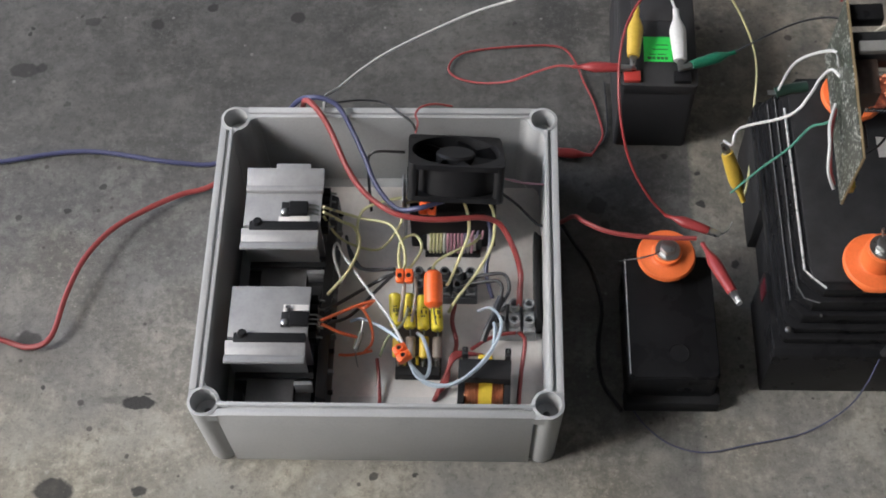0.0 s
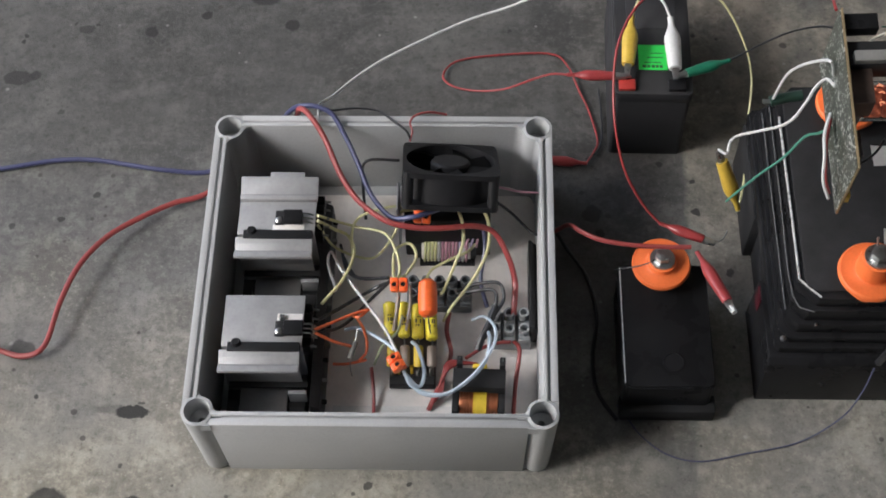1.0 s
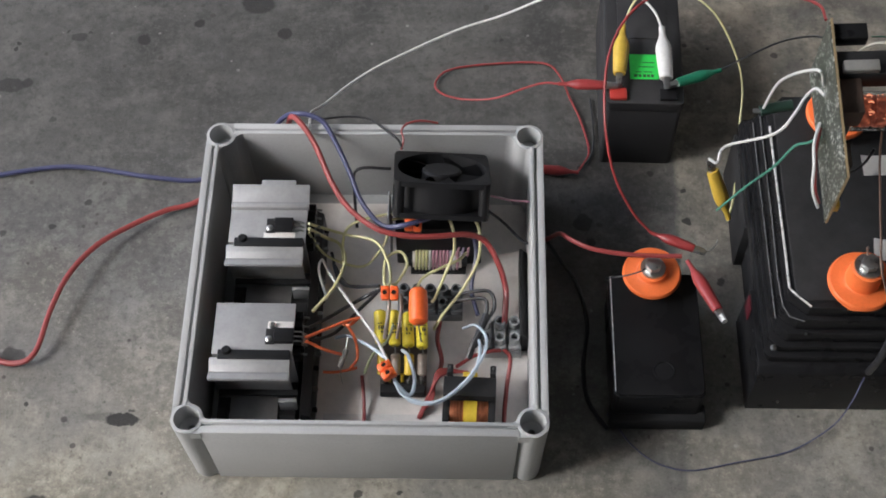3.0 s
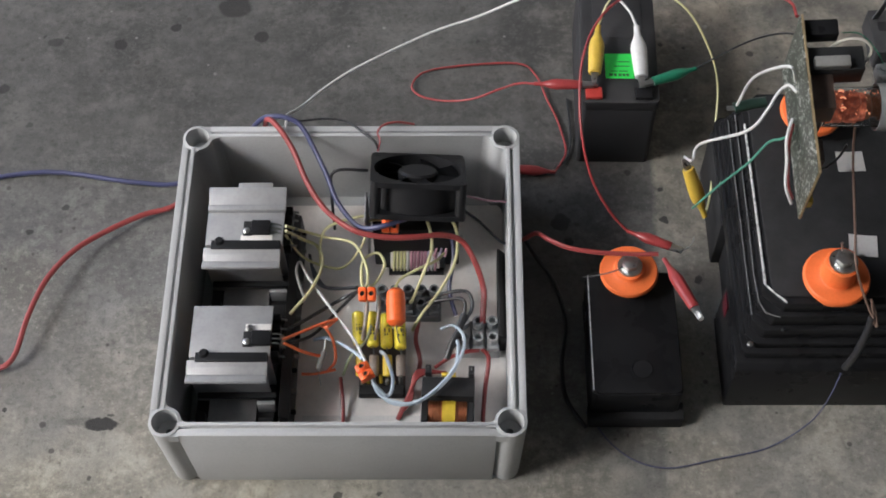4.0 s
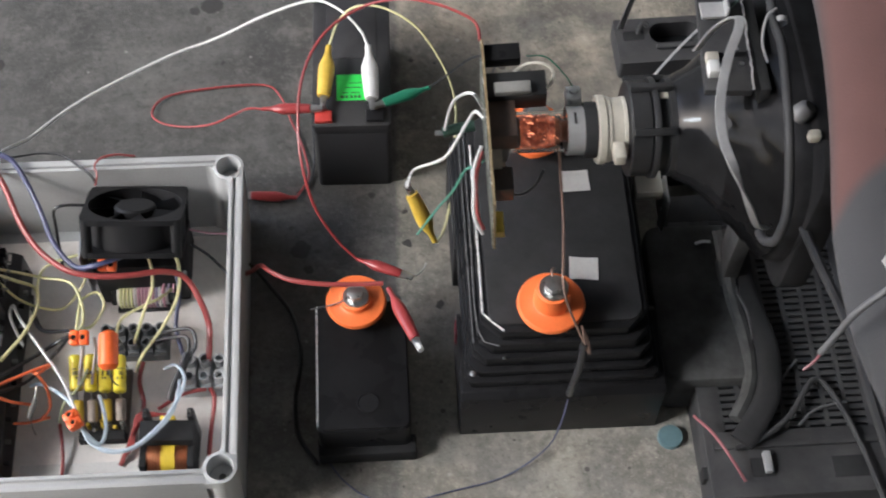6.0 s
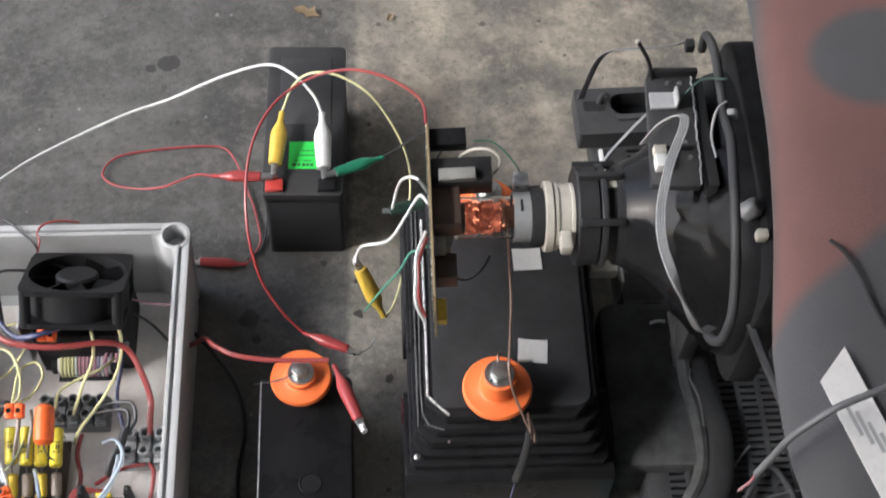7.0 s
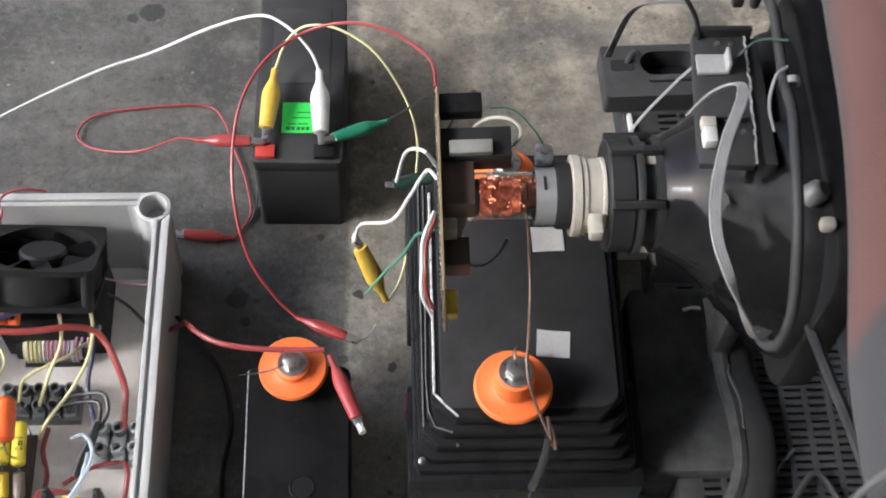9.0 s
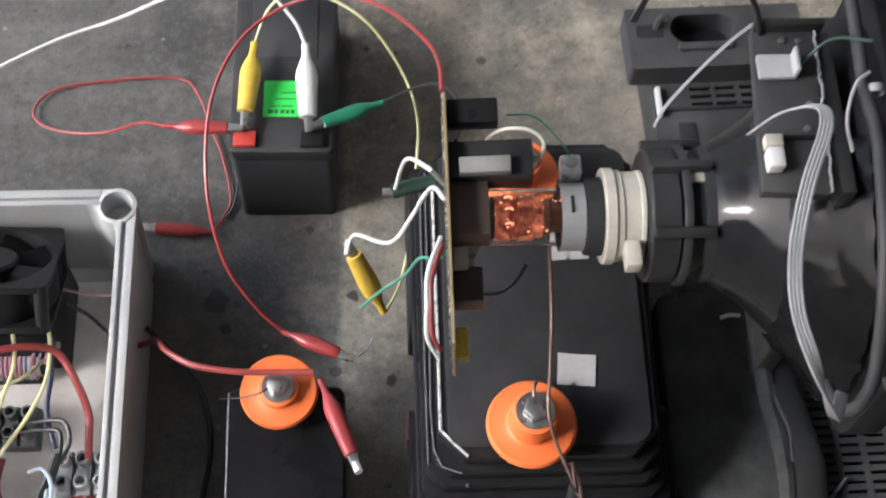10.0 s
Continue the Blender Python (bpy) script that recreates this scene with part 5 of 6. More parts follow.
def large_coil():
    c = thing("potted_transformer", (0.471, 0.070, 0), "large stepped black potted transformer with orange terminals", "transformer")
    # feet at both ends
    part("foot", prism([(0, 0), (0.085, 0), (0.081, 0.066), (0.074, 0.072), (0.006, 0.072), (0.001, 0.066)], 0.0, 0.166, "x", 0.0012), BLACK_GLOSS, c)
    part("foot", box(0.002, 0.164, 0.143, 0.245, 0.0, 0.066, 0.002), BLACK_MATT, c)
    part("core", box(0.010, 0.156, 0.080, 0.150, 0.0, 0.070, 0.001), BLACK_MATT, c)
    # tiers
    def tier(x0, x1, y0, y1, z0, z1, r, mt=BLACK_GLOSS, cham=0.016):
        poly = [(x0 + cham, y0), (x1 - cham, y0), (x1, y0 + cham), (x1, y1 - cham), (x1 - cham, y1), (x0 + cham, y1), (x0, y1 - cham), (x0, y0 + cham)]
        return part("tier", prism(poly, z0, z1, "z", r), mt, c)
    tier(0.004, 0.160, 0.010, 0.250, 0.066, 0.080, 0.0014, cham=0.004)
    tier(0.007, 0.156, 0.015, 0.247, 0.080, 0.088, 0.0014, cham=0.008)
    tier(0.010, 0.153, 0.020, 0.244, 0.088, 0.102, 0.0016, cham=0.010)
    tier(0.013, 0.150, 0.024, 0.241, 0.102, 0.118, 0.0016, cham=0.012)
    tier(0.016, 0.147, 0.028, 0.238, 0.118, 0.131, 0.0014)
    # raised bead along the rim of the upper deck
    part("rim_bead", tube([(0.018, 0.205, 0.1314), (0.0180, 0.150, 0.1314), (0.0180, 0.090, 0.1314), (0.0178, 0.046, 0.1314)], 0.0011, 6, 3), WORN_EDGE, c, "worn bright edge")
    part("rim_bead", tube([(0.0178, 0.046, 0.1314), (0.025, 0.038, 0.1314), (0.0335, 0.0295, 0.1314)], 0.0009, 6, 3), WORN_EDGE, c, "worn bright edge")
    part("rim_bead", tube([(0.0110, 0.230, 0.1025), (0.0108, 0.130, 0.1025), (0.0108, 0.034, 0.1025)], 0.0006, 6, 3), GREY_PVC, c)
    part("rim_bead", tube([(0.0140, 0.225, 0.1185), (0.0138, 0.130, 0.1185), (0.0140, 0.038, 0.1185), (0.030, 0.023, 0.1185)], 0.0006, 6, 3), GREY_PVC, c)
    part("deck", prism(rounded(0.022, 0.143, 0.034, 0.234, 0.012), 0.1306, 0.1335, "z", 0.0012), BLACK_MATT, c)
    part("drip", lathe([(0, 0), (0.0022, 0.0005), (0.0026, 0.003), (0, 0.0045)], 12), STEEL, c, m=Matrix.Translation((0.0095, 0.0140, 0.087)))
    part("drip", lathe([(0, 0), (0.0012, 0.0004), (0.0012, 0.0015), (0, 0.002)], 10), STEEL, c, m=Matrix.Translation((0.034, 0.020, 0.102)))
    part("paint_mark", box(-0.0012, 0.0002, 0.060, 0.074, 0.050, 0.069, 0.0003), MAROON, c, "dark red paint mark")
    insulator(c, (0.0695, 0.0415, 0.1300), 0.0264, 0.0245, 0.0440)
    insulator(c, (0.0705, 0.203, 0.1300), 0.0262, 0.0260, 0.0440)
    for x, y, a in ((0.1020, 0.1635, 2), (0.1005, 0.0805, -5)):
        p = bmesh.new()
        n = 6
        g = [[p.verts.new((-0.0115 + 0.023 * i / n, -0.010 + 0.020 * j / n, 0.0006 + 0.0012 * max(0, (i / n - 0.6)) * (j / n) + 0.0035 * max(0, 0.35 - i / n) * (j / n) ** 2)) for j in range(n + 1)] for i in range(n + 1)]
        for i in range(n):
            for j in range(n):
                p.faces.new((g[i][j], g[i + 1][j], g[i + 1][j + 1], g[i][j + 1]))
        bmesh.ops.solidify(p, geom=p.faces[:], thickness=0.0003)
        part("paper_label", p, PAPER, c, "white paper label", m=pose(x, y, 0.1338, 0, 0, a))


large_coil()
wire("bare_lead", [(0.5400, 0.1180, 0.178), (0.5400, 0.1240, 0.180), (0.5420, 0.1280, 0.176)], 0.0010, ENAMEL, "short copper lead under the terminal bolt")
wire("enamelled_wire", [(0.546, 0.204, 0.255), (0.550, 0.190, 0.215), (0.551, 0.160, 0.195), (0.548, 0.125, 0.190), (0.5465, 0.112, 0.188), (0.549, 0.098, 0.178), (0.556, 0.085, 0.164), (0.5635, 0.072, 0.152), (0.5660, 0.068, 0.150), (0.5640, 0.076, 0.158), (0.560, 0.084, 0.165)], 0.0010, ENAMEL, "bent enamelled copper wire hanging from the tube socket")
w2 = thing("sleeved_joint", (0.556, 0.066, 0.075), "taped wire joint hanging over the transformer edge", "wire")
part("sleeve", tube([(0.0060, 0.008, 0.080), (0.0045, 0.002, 0.064), (0.001, -0.004, 0.040), (0.000, -0.001, 0.010)], 0.0030, 10), BLACK_PVC, w2)
part("tail", tube([(0.0075, 0.004, 0.076), (0.0062, 0.008, 0.082), (0.0045, 0.016, 0.090)], 0.0010, 8), ENAMEL, w2)


# ---- picture tube, its board and the case ----
AX = (0.176, 0.288)          # the tube's axis: y and z


def along_x(bm, x):
    bm.transform(Matrix.Translation((x, AX[0], AX[1])) @ Matrix.Rotation(radians(90), 4, "Y"))
    return bm


def tube_board():
    b = thing("tube_board", (0.490, 0.163, 0.246), "tilted brown circuit board plugged onto the picture tube neck", "circuit board")
    tilt = pose(0, 0, 0.046, 9.5, -3, 0)
    part("board", box(-0.0008, 0.0008, -0.062, 0.062, -0.041, 0.041, 0.0002), PCB, b, m=tilt)
    part("solder_side", box(-0.0014, -0.0009, -0.0612, 0.0612, -0.0402, 0.0402, 0), PCB_BACK, b, "green-black solder side", m=tilt)
    rnd = random.Random(4)
    for i in range(150):
        y, z = rnd.uniform(-0.059, 0.059), rnd.uniform(-0.038, 0.038)
        if abs(y + 0.045) < 0.012 and z < -0.01:
            continue
        r = rnd.uniform(0.0005, 0.0011)
        part("solder_joint", lathe([(0, 0.0003 + r * 0.3), (r * 0.5, 0.0002 + r * 0.25), (r, 0.0)], 7, Matrix.Rotation(radians(-90), 4, "Y")), SOLDER, b, m=tilt @ Matrix.Translation((-0.0014, y, z)))
    # parts on the other side
    part("block_capacitor", box(0.001, 0.026, 0.048, 0.061, 0.024, 0.035, 0.0012), BLACK_GLOSS, b, "black block capacitor", m=tilt)
    cr = part("crt_socket", lathe([(0, 0), (0.019, 0), (0.020, 0.004), (0.020, 0.012), (0.016, 0.014), (0, 0.014)], 32), CERAMIC, b, "grey tube socket", m=Matrix.Translation((0.001, AX[0] - 0.163, AX[1] - 0.246)) @ Matrix.Rotation(radians(90), 4, "Y"))
    part("driver_shield", box(0.001, 0.042, 0.021, 0.040, 0.012, 0.032, 0.0010), BLACK, b, "black module", m=tilt)
    part("ceramic_resistor", box(0.006, 0.031, 0.0215, 0.0300, 0.031, 0.0375, 0.0010), CERAMIC, b, "grey ceramic resistor", m=tilt)
    part("yellow_header", box(0.001, 0.0075, -0.056, -0.040, -0.034, -0.024, 0.0008), YELLOW_TAPE, b, "yellow pin header", m=tilt)
    part("small_block", box(0.001, 0.016, -0.030, -0.012, -0.030, -0.010, 0.0008), PCB_DARK, b, m=tilt)
    part("small_block", box(0.001, 0.012, -0.012, 0.012, -0.034, -0.022, 0.0008), CREAM, b, m=tilt)
    part("socket_block", box(0.001, 0.020, -0.006, 0.022, 0.004, 0.026, 0.0012), SOCKET_BROWN, b, "dark brown socket block", m=tilt)
    part("socket_block", box(0.001, 0.009, -0.014, 0.018, -0.020, 0.006, 0.0010), CREAM, b, "pale socket block", m=tilt)
    part("red_jumper", tube([(0.004, 0.030, 0.050), (0.014, 0.036, 0.056), (0.020, 0.026, 0.050)], 0.0010, 6), RED_PVC, b)
    part("white_loop", tube([(0.016, 0.038, 0.070), (0.021, 0.040, 0.079), (0.029, 0.039, 0.087), (0.039, 0.036, 0.090), (0.0455, 0.032, 0.086), (0.044, 0.028, 0.077), (0.036, 0.027, 0.071), (0.030, 0.027, 0.070)], 0.0010, 8), CREAM, b)


tube_board()
gb = "wires on the tube board"
wire("board_wire", [(0.488, 0.190, 0.300), (0.4790, 0.1890, 0.3190), (0.4700, 0.2290, 0.2550), (0.4640, 0.2340, 0.2090)], 0.0012, WHITE_PVC, "stiff white wire bent off the tube board", "wire", gb)
wire("board_wire", [(0.488, 0.182, 0.298), (0.483, 0.190, 0.296), (0.478, 0.192, 0.282), (0.4710, 0.1820, 0.2770), (0.4600, 0.1800, 0.2530), (0.4400, 0.2240, 0.1740), (0.4350, 0.2170, 0.1610), (0.4345, 0.2405, 0.132)], 0.0012, WHITE_PVC, "stiff white wire from the tube board to the yellow clip", "wire", gb)
wire("board_wire", [(0.487, 0.160, 0.278), (0.482, 0.166, 0.262), (0.476, 0.174, 0.246), (0.468, 0.180, 0.210), (0.456, 0.194, 0.160), (0.442, 0.206, 0.105)], 0.0010, GREEN_PVC, "thin green wire hanging from the tube board", "wire", gb)
wire("board_wire", [(0.487, 0.166, 0.280), (0.481, 0.146, 0.282), (0.480, 0.132, 0.276), (0.481, 0.122, 0.266), (0.485, 0.117, 0.256)], 0.0013, RED_PVC, "red wire looping on the solder side", "wire", gb)
wire("board_wire", [(0.486, 0.168, 0.284), (0.479, 0.148, 0.286), (0.478, 0.132, 0.282), (0.478, 0.119, 0.270), (0.484, 0.113, 0.256)], 0.0012, WHITE_PVC, "white wire looping on the solder side", "wire", gb)
wire("board_wire", [(0.492, 0.150, 0.250), (0.503, 0.156, 0.242), (0.516, 0.155, 0.240), (0.526, 0.159, 0.246), (0.532, 0.165, 0.256)], 0.0010, BLACK_PVC, "thin black jumper wire under the tube neck", "wire", gb)
wire("ground_wire", [(0.519, 0.214, 0.326), (0.533, 0.214, 0.324), (0.546, 0.206, 0.314), (0.553, 0.200, 0.304)], 0.00045, GREEN_CLIP, "thin green earth wire to the neck clamp")
cable_cap = thing("clip_sleeve", (0.4640, 0.2340, 0.2090), "dark green clip sleeve hanging on the white board wire", "clip sleeve")
part("sleeve", tube([(-0.001, 0.0, 0.000), (0.004, 0.001, 0.001), (0.014, 0.003, 0.002), (0.024, 0.004, 0.003)], 0.0044, 14), DARK_GREEN, cable_cap)
part("jaw", box(-0.007, 0.001, -0.002, 0.002, -0.0008, 0.0008, 0.0003), STEEL, cable_cap)


def picture_tube():
    t = thing("picture_tube", (0.69, AX[0], 0.0), "old television picture tube with glowing neck lying on its side", "picture tube")
    inv = Matrix.Translation((-0.69, -AX[0], 0))

    def put(name, prof, x, mt, label="", seg=48, parent=None):
        return part(name, along_x(lathe(prof, seg), x), mt, parent or t, label, m=inv)

    neck = put("neck", [(0.0145, 0.0), (0.0147, 0.002), (0.0147, 0.075), (0.0140, 0.075), (0.0140, 0.002), (0.0, 0.0015), (0.0, 0.0), (0.0145, 0.0)], 0.506, CLEAR_GLASS, "clear glass neck")
    put("electron_gun", [(0, 0.0), (0.0075, 0.0), (0.0085, 0.002), (0.0085, 0.006), (0.0060, 0.007), (0.0060, 0.010), (0.0095, 0.011), (0.0095, 0.018), (0.0078, 0.019), (0.0078, 0.024), (0.0100, 0.025), (0.0100, 0.040), (0, 0.040)], 0.523, GUN_METAL, "metal electron gun", 28, neck)
    put("gun_stem", [(0, 0), (0.0105, 0.0), (0.0110, 0.001), (0.0110, 0.004), (0, 0.006)], 0.510, CERAMIC, "", 24, neck)
    for i in range(3):
        a = radians(95 + 36 * (i - 1))
        y, z = AX[0] + 0.0120 * math.cos(a), AX[1] + 0.0120 * math.sin(a)
        part("heater", tube([(0.518, y, z), (0.5205, y + 0.0006, z + 0.0002), (0.522, y - 0.0006, z)], 0.0005, 8, 3), HEATER_HOT, neck, "glowing orange heater", m=inv)
    rnd = random.Random(8)
    for i in range(46):
        a = radians(rnd.uniform(25, 160))
        x = rnd.uniform(0.512, 0.548)
        r = rnd.uniform(0.0114, 0.0130)
        k = rnd.uniform(0.00025, 0.0006)
        y, z = AX[0] + r * math.cos(a), AX[1] + r * math.sin(a)
        part("bright_point", lathe([(0, -k), (k * 0.8, -k * 0.5), (k, 0), (k * 0.7, k * 0.6), (0, k)], 8, Matrix.Translation((x, y, z))), HEATER_HOT if i % 2 else HEATER, neck, m=inv)
    put("heater_cathode", [(0.0065, 0), (0.0112, 0.001), (0.0118, 0.003), (0.0118, 0.009), (0.0108, 0.010), (0.0108, 0.012), (0.0118, 0.013), (0.0118, 0.020), (0.0106, 0.021), (0.0104, 0.025), (0.0065, 0.027)], 0.512, HEATER, "glowing orange cathode", 28, neck)
    # clamp, magnets and yoke
    cl = put("neck_clamp", [(0.0165, 0), (0.0175, 0.0), (0.0175, 0.012), (0.0165, 0.012), (0.0165, 0)], 0.546, ALU, "aluminium neck clamp")
    part("clamp_lug", box(0.547, 0.5575, AX[0] + 0.016, AX[0] + 0.0275, AX[1] + 0.006, AX[1] + 0.016, 0.0012), WORN_EDGE, cl, m=inv)
    part("clamp_screw", lathe([(0, 0), (0.0034, 0), (0.0034, 0.002), (0, 0.003)], 14), STEEL, cl, m=inv @ Matrix.Translation((0.5525, AX[0] + 0.023, AX[1] + 0.016)))
    # black bar on the uncut ring stands in for a slot's shade
    part("clamp_slot", box(0.5505, 0.5522, AX[0] - 0.006, AX[0] + 0.003, AX[1] + 0.0166, AX[1] + 0.0178, 0.0002), BLACK_MATT, cl, m=inv)
    put("sleeve", [(0.0150, 0), (0.0195, 0), (0.0200, 0.001), (0.0200, 0.0085), (0.0150, 0.0085)], 0.5585, BLACK_MATT, "black rubber sleeve")
    put("magnet_ring", [(0.0155, 0), (0.0240, 0), (0.0246, 0.0006), (0.0246, 0.0052), (0.0155, 0.0056)], 0.5672, CREAM, "cream plastic magnet ring")
    mr = put("magnet_ring", [(0.0155, 0), (0.0229, 0), (0.0235, 0.0006), (0.0235, 0.0030), (0.0225, 0.0036), (0.0225, 0.0118), (0.0232, 0.0124), (0.0232, 0.0142), (0.0155, 0.0144)], 0.5730, CREAM, "cream plastic magnet ring")
    part("ring_tab", box(0.5760, 0.5840, AX[0] - 0.034, AX[0] - 0.020, AX[1] + 0.004, AX[1] + 0.014, 0.0012), CREAM, mr, m=inv)
    put("yoke_ring", [(0.0165, 0), (0.0330, 0), (0.0340, 0.001), (0.0340, 0.014), (0.0300, 0.015), (0.0165, 0.015)], 0.5880, BLACK, "black yoke housing")
    yk = put("yoke_ring", [(0.0165, 0), (0.0355, 0), (0.0360, 0.0006), (0.0360, 0.0040), (0.0310, 0.0050), (0.0310, 0.0110), (0.0345, 0.0120), (0.0350, 0.0160), (0.0165, 0.0160)], 0.6035, BLACK, "black yoke housing")
    part("yoke_label", box(0.6085, 0.6150, AX[0] + 0.002, AX[0] + 0.014, AX[1] + 0.0305, AX[1] + 0.0325, 0.0004), CREAM, yk, "pale label", m=inv)
    for a in (20, 75, 130):
        part("yoke_rib", box(0.5890, 0.6185, -0.0025, 0.0025, 0.0335, 0.0385, 0.0006), BLACK, yk, m=inv @ Matrix.Translation((0, AX[0], AX[1])) @ Matrix.Rotation(radians(a - 90), 4, "X"))
    # bell: round at the yoke, a rounded rectangle at the screen
    bm = bmesh.new()
    rows = []
    n = 56
    hy, hz = 0.096, 0.080
    prof = [(0.6190, 0.0345, 0.0), (0.6230, 0.0375, 0.0), (0.6320, 0.0420, 0.03), (0.6420, 0.0500, 0.10), (0.6520, 0.0600, 0.24), (0.6630, 0.0720, 0.46), (0.6740, 0.0850, 0.70), (0.6820, 0.0960, 0.86), (0.6900, 0.0985, 1.0), (0.7050, 0.0990, 1.0)]
    coat = prof[5:]
    prof = prof[:6]
    for x, r, q in prof:
        row = []
        for k in range(n):
            a = 2 * math.pi * k / n
            c, s = math.cos(a), math.sin(a)
            e = (abs(c / hy) ** 2.8 + abs(s / hz) ** 2.8) ** (-1 / 2.8)
            rr = r * (1 - q) + e * (r / 0.0990) * q
            row.append(bm.verts.new((x - 0.69, c * rr, AX[1] + s * rr)))
        rows.append(row)
    for a, b in zip(rows, rows[1:]):
        for k in range(n):
            bm.faces.new((a[k], a[(k + 1) % n], b[(k + 1) % n], b[k]))
    bm.faces.new(rows[0])
    part("bell", bm, FUNNEL, t, "dark glass bell")
    bm = bmesh.new()
    rows = []
    for x, r, q in coat:
        row = []
        for k in range(n):
            a = 2 * math.pi * k / n
            c, s = math.cos(a), math.sin(a)
            e = (abs(c / hy) ** 2.8 + abs(s / hz) ** 2.8) ** (-1 / 2.8)
            rr = r * (1 - q) + e * (r / 0.0990) * q
            row.append(bm.verts.new((x - 0.69, c * rr, AX[1] + s * rr)))
        rows.append(row)
    for a, b in zip(rows, rows[1:]):
        for k in range(n):
            bm.faces.new((a[k], a[(k + 1) % n], b[(k + 1) % n], b[k]))
    bm.faces.new(rows[-1][::-1])
    part("coated_shoulder", bm, AQUADAG, t, "black graphite-coated shoulder")
    # front band
    band = prism(rounded(-hy - 0.004, hy + 0.004, AX[1] - hz - 0.004, AX[1] + hz + 0.004, 0.030, 6), 0.004, 0.024, "x", 0.003)
    part("implosion_band", band, AQUADAG, t, "black coated rim band")
    # graphite coating edge and its ragged bright border
    edge = []
    for k in range(30):
        a = radians(32 + k * 4.6)
        c, s = math.cos(a), math.sin(a)
        e = (abs(c / hy) ** 2.8 + abs(s / hz) ** 2.8) ** (-1 / 2.8)
        rr = (0.0800 * 0.45 + e * 0.74 * 0.55) + 0.0012 * math.sin(k * 2.3)
        edge.append((0.6680 - 0.69 + 0.0012 * math.sin(k * 1.7), c * rr, AX[1] + s * rr + 0.002))
    part("coating_edge", tube(edge, 0.0006, 6, 2), DARK_SHELL, t, "ragged pale coating edge")
    # crumpled film lying over the lower shoulder
    bm = bmesh.new()
    grid = []
    for i in range(11):
        u = i / 10
        row = []
        for j in range(41):
            a = radians(92 + 112 * j / 40)
            c, s = math.cos(a), math.sin(a)
            e = (abs(c / hy) ** 2.8 + abs(s / hz) ** 2.8) ** (-1 / 2.8)
            wav = noise.noise(Vector((u * 3.1, j * 0.33, 1.7)))
            ruf = noise.noise(Vector((u * 7.0, j * 0.9, 5.2)))
            x = 0.6480 + 0.030 * u + 0.004 * wav
            r = 0.0560 + 0.036 * u
            q = 0.15 + 0.65 * u
            rr = r * (1 - q) + e * (r / 0.0990) * q + 0.0045 + 0.0045 * abs(ruf) + 0.003 * wav
            row.append(bm.verts.new((x - 0.69, c * rr, AX[1] + s * rr)))
        grid.append(row)
    for p, q in zip(grid, grid[1:]):
        for k in range(40):
            bm.faces.new((p[k], p[k + 1], q[k + 1], q[k]))
    bmesh.ops.solidify(bm, geom=bm.faces[:], thickness=0.0004)
    part("crumpled_film", bm, FUNNEL, t, "crumpled glossy black film")
    # degaussing loop clipped to the rim
    loop = [(0.000, 0.112, 0.330), (-0.005, 0.098, 0.362), (-0.009, 0.064, 0.386), (-0.010, 0.036, 0.388), (-0.010, 0.010, 0.386), (-0.010, -0.010, 0.390), (-0.0128, -0.0366, 0.3920), (-0.0148, -0.0631, 0.3880), (-0.0155, -0.0841, 0.3780), (-0.0152, -0.1008, 0.3620), (-0.0160, -0.1125, 0.3500), (-0.0174, -0.1176, 0.3380), (-0.0197, -0.1187, 0.3250), (-0.0212, -0.1096, 0.3100), (-0.0207, -0.0973, 0.3000)]
    loop = [(x - 0.004, y, z) for x, y, z in loop]
    lp = part("degaussing_loop", tube(loop, 0.0032, 12), DARK_SHELL, t, "thick dark grey cable loop")
    part("cable_tie", lathe([(0.0033, -0.002), (0.0044, -0.002), (0.0044, 0.002), (0.0033, 0.002), (0.0033, -0.002)], 20), RIBBON_GREY, lp, "pale cable tie", m=aim((-0.010, 0.012, 0.386), (-0.010, 0.022, 0.387)))
    part("tie_tail", tube([(-0.013, 0.018, 0.392), (-0.020, 0.012, 0.391), (-0.024, -0.002, 0.384), (-0.021, -0.014, 0.376)], 0.0009, 8), RIBBON_GREY, lp, "pale cable tie")
    # side bolt on the rim
    part("side_bolt", lathe([(0, 0), (0.0065, 0), (0.0065, 0.009), (0.0045, 0.012), (0, 0.012)], 18), GREY_PVC, t, "dull steel bolt", m=Matrix.Translation((-0.006, -0.050, 0.366)) @ Matrix.Rotation(radians(35), 4, "Y"))
    part("bolt_lug", box(-0.004, 0.004, -0.074, -0.067, 0.368, 0.376, 0.002), CREAM, t, "chipped pale lug")
    # stand below the bell
    part("cradle", prism([(-0.004, 0.043), (0.022, 0.043), (0.026, 0.212), (-0.006, 0.212)], 0.008, 0.022, "x", 0.003), SOFT_BLACK, t, "black cradle")


picture_tube()


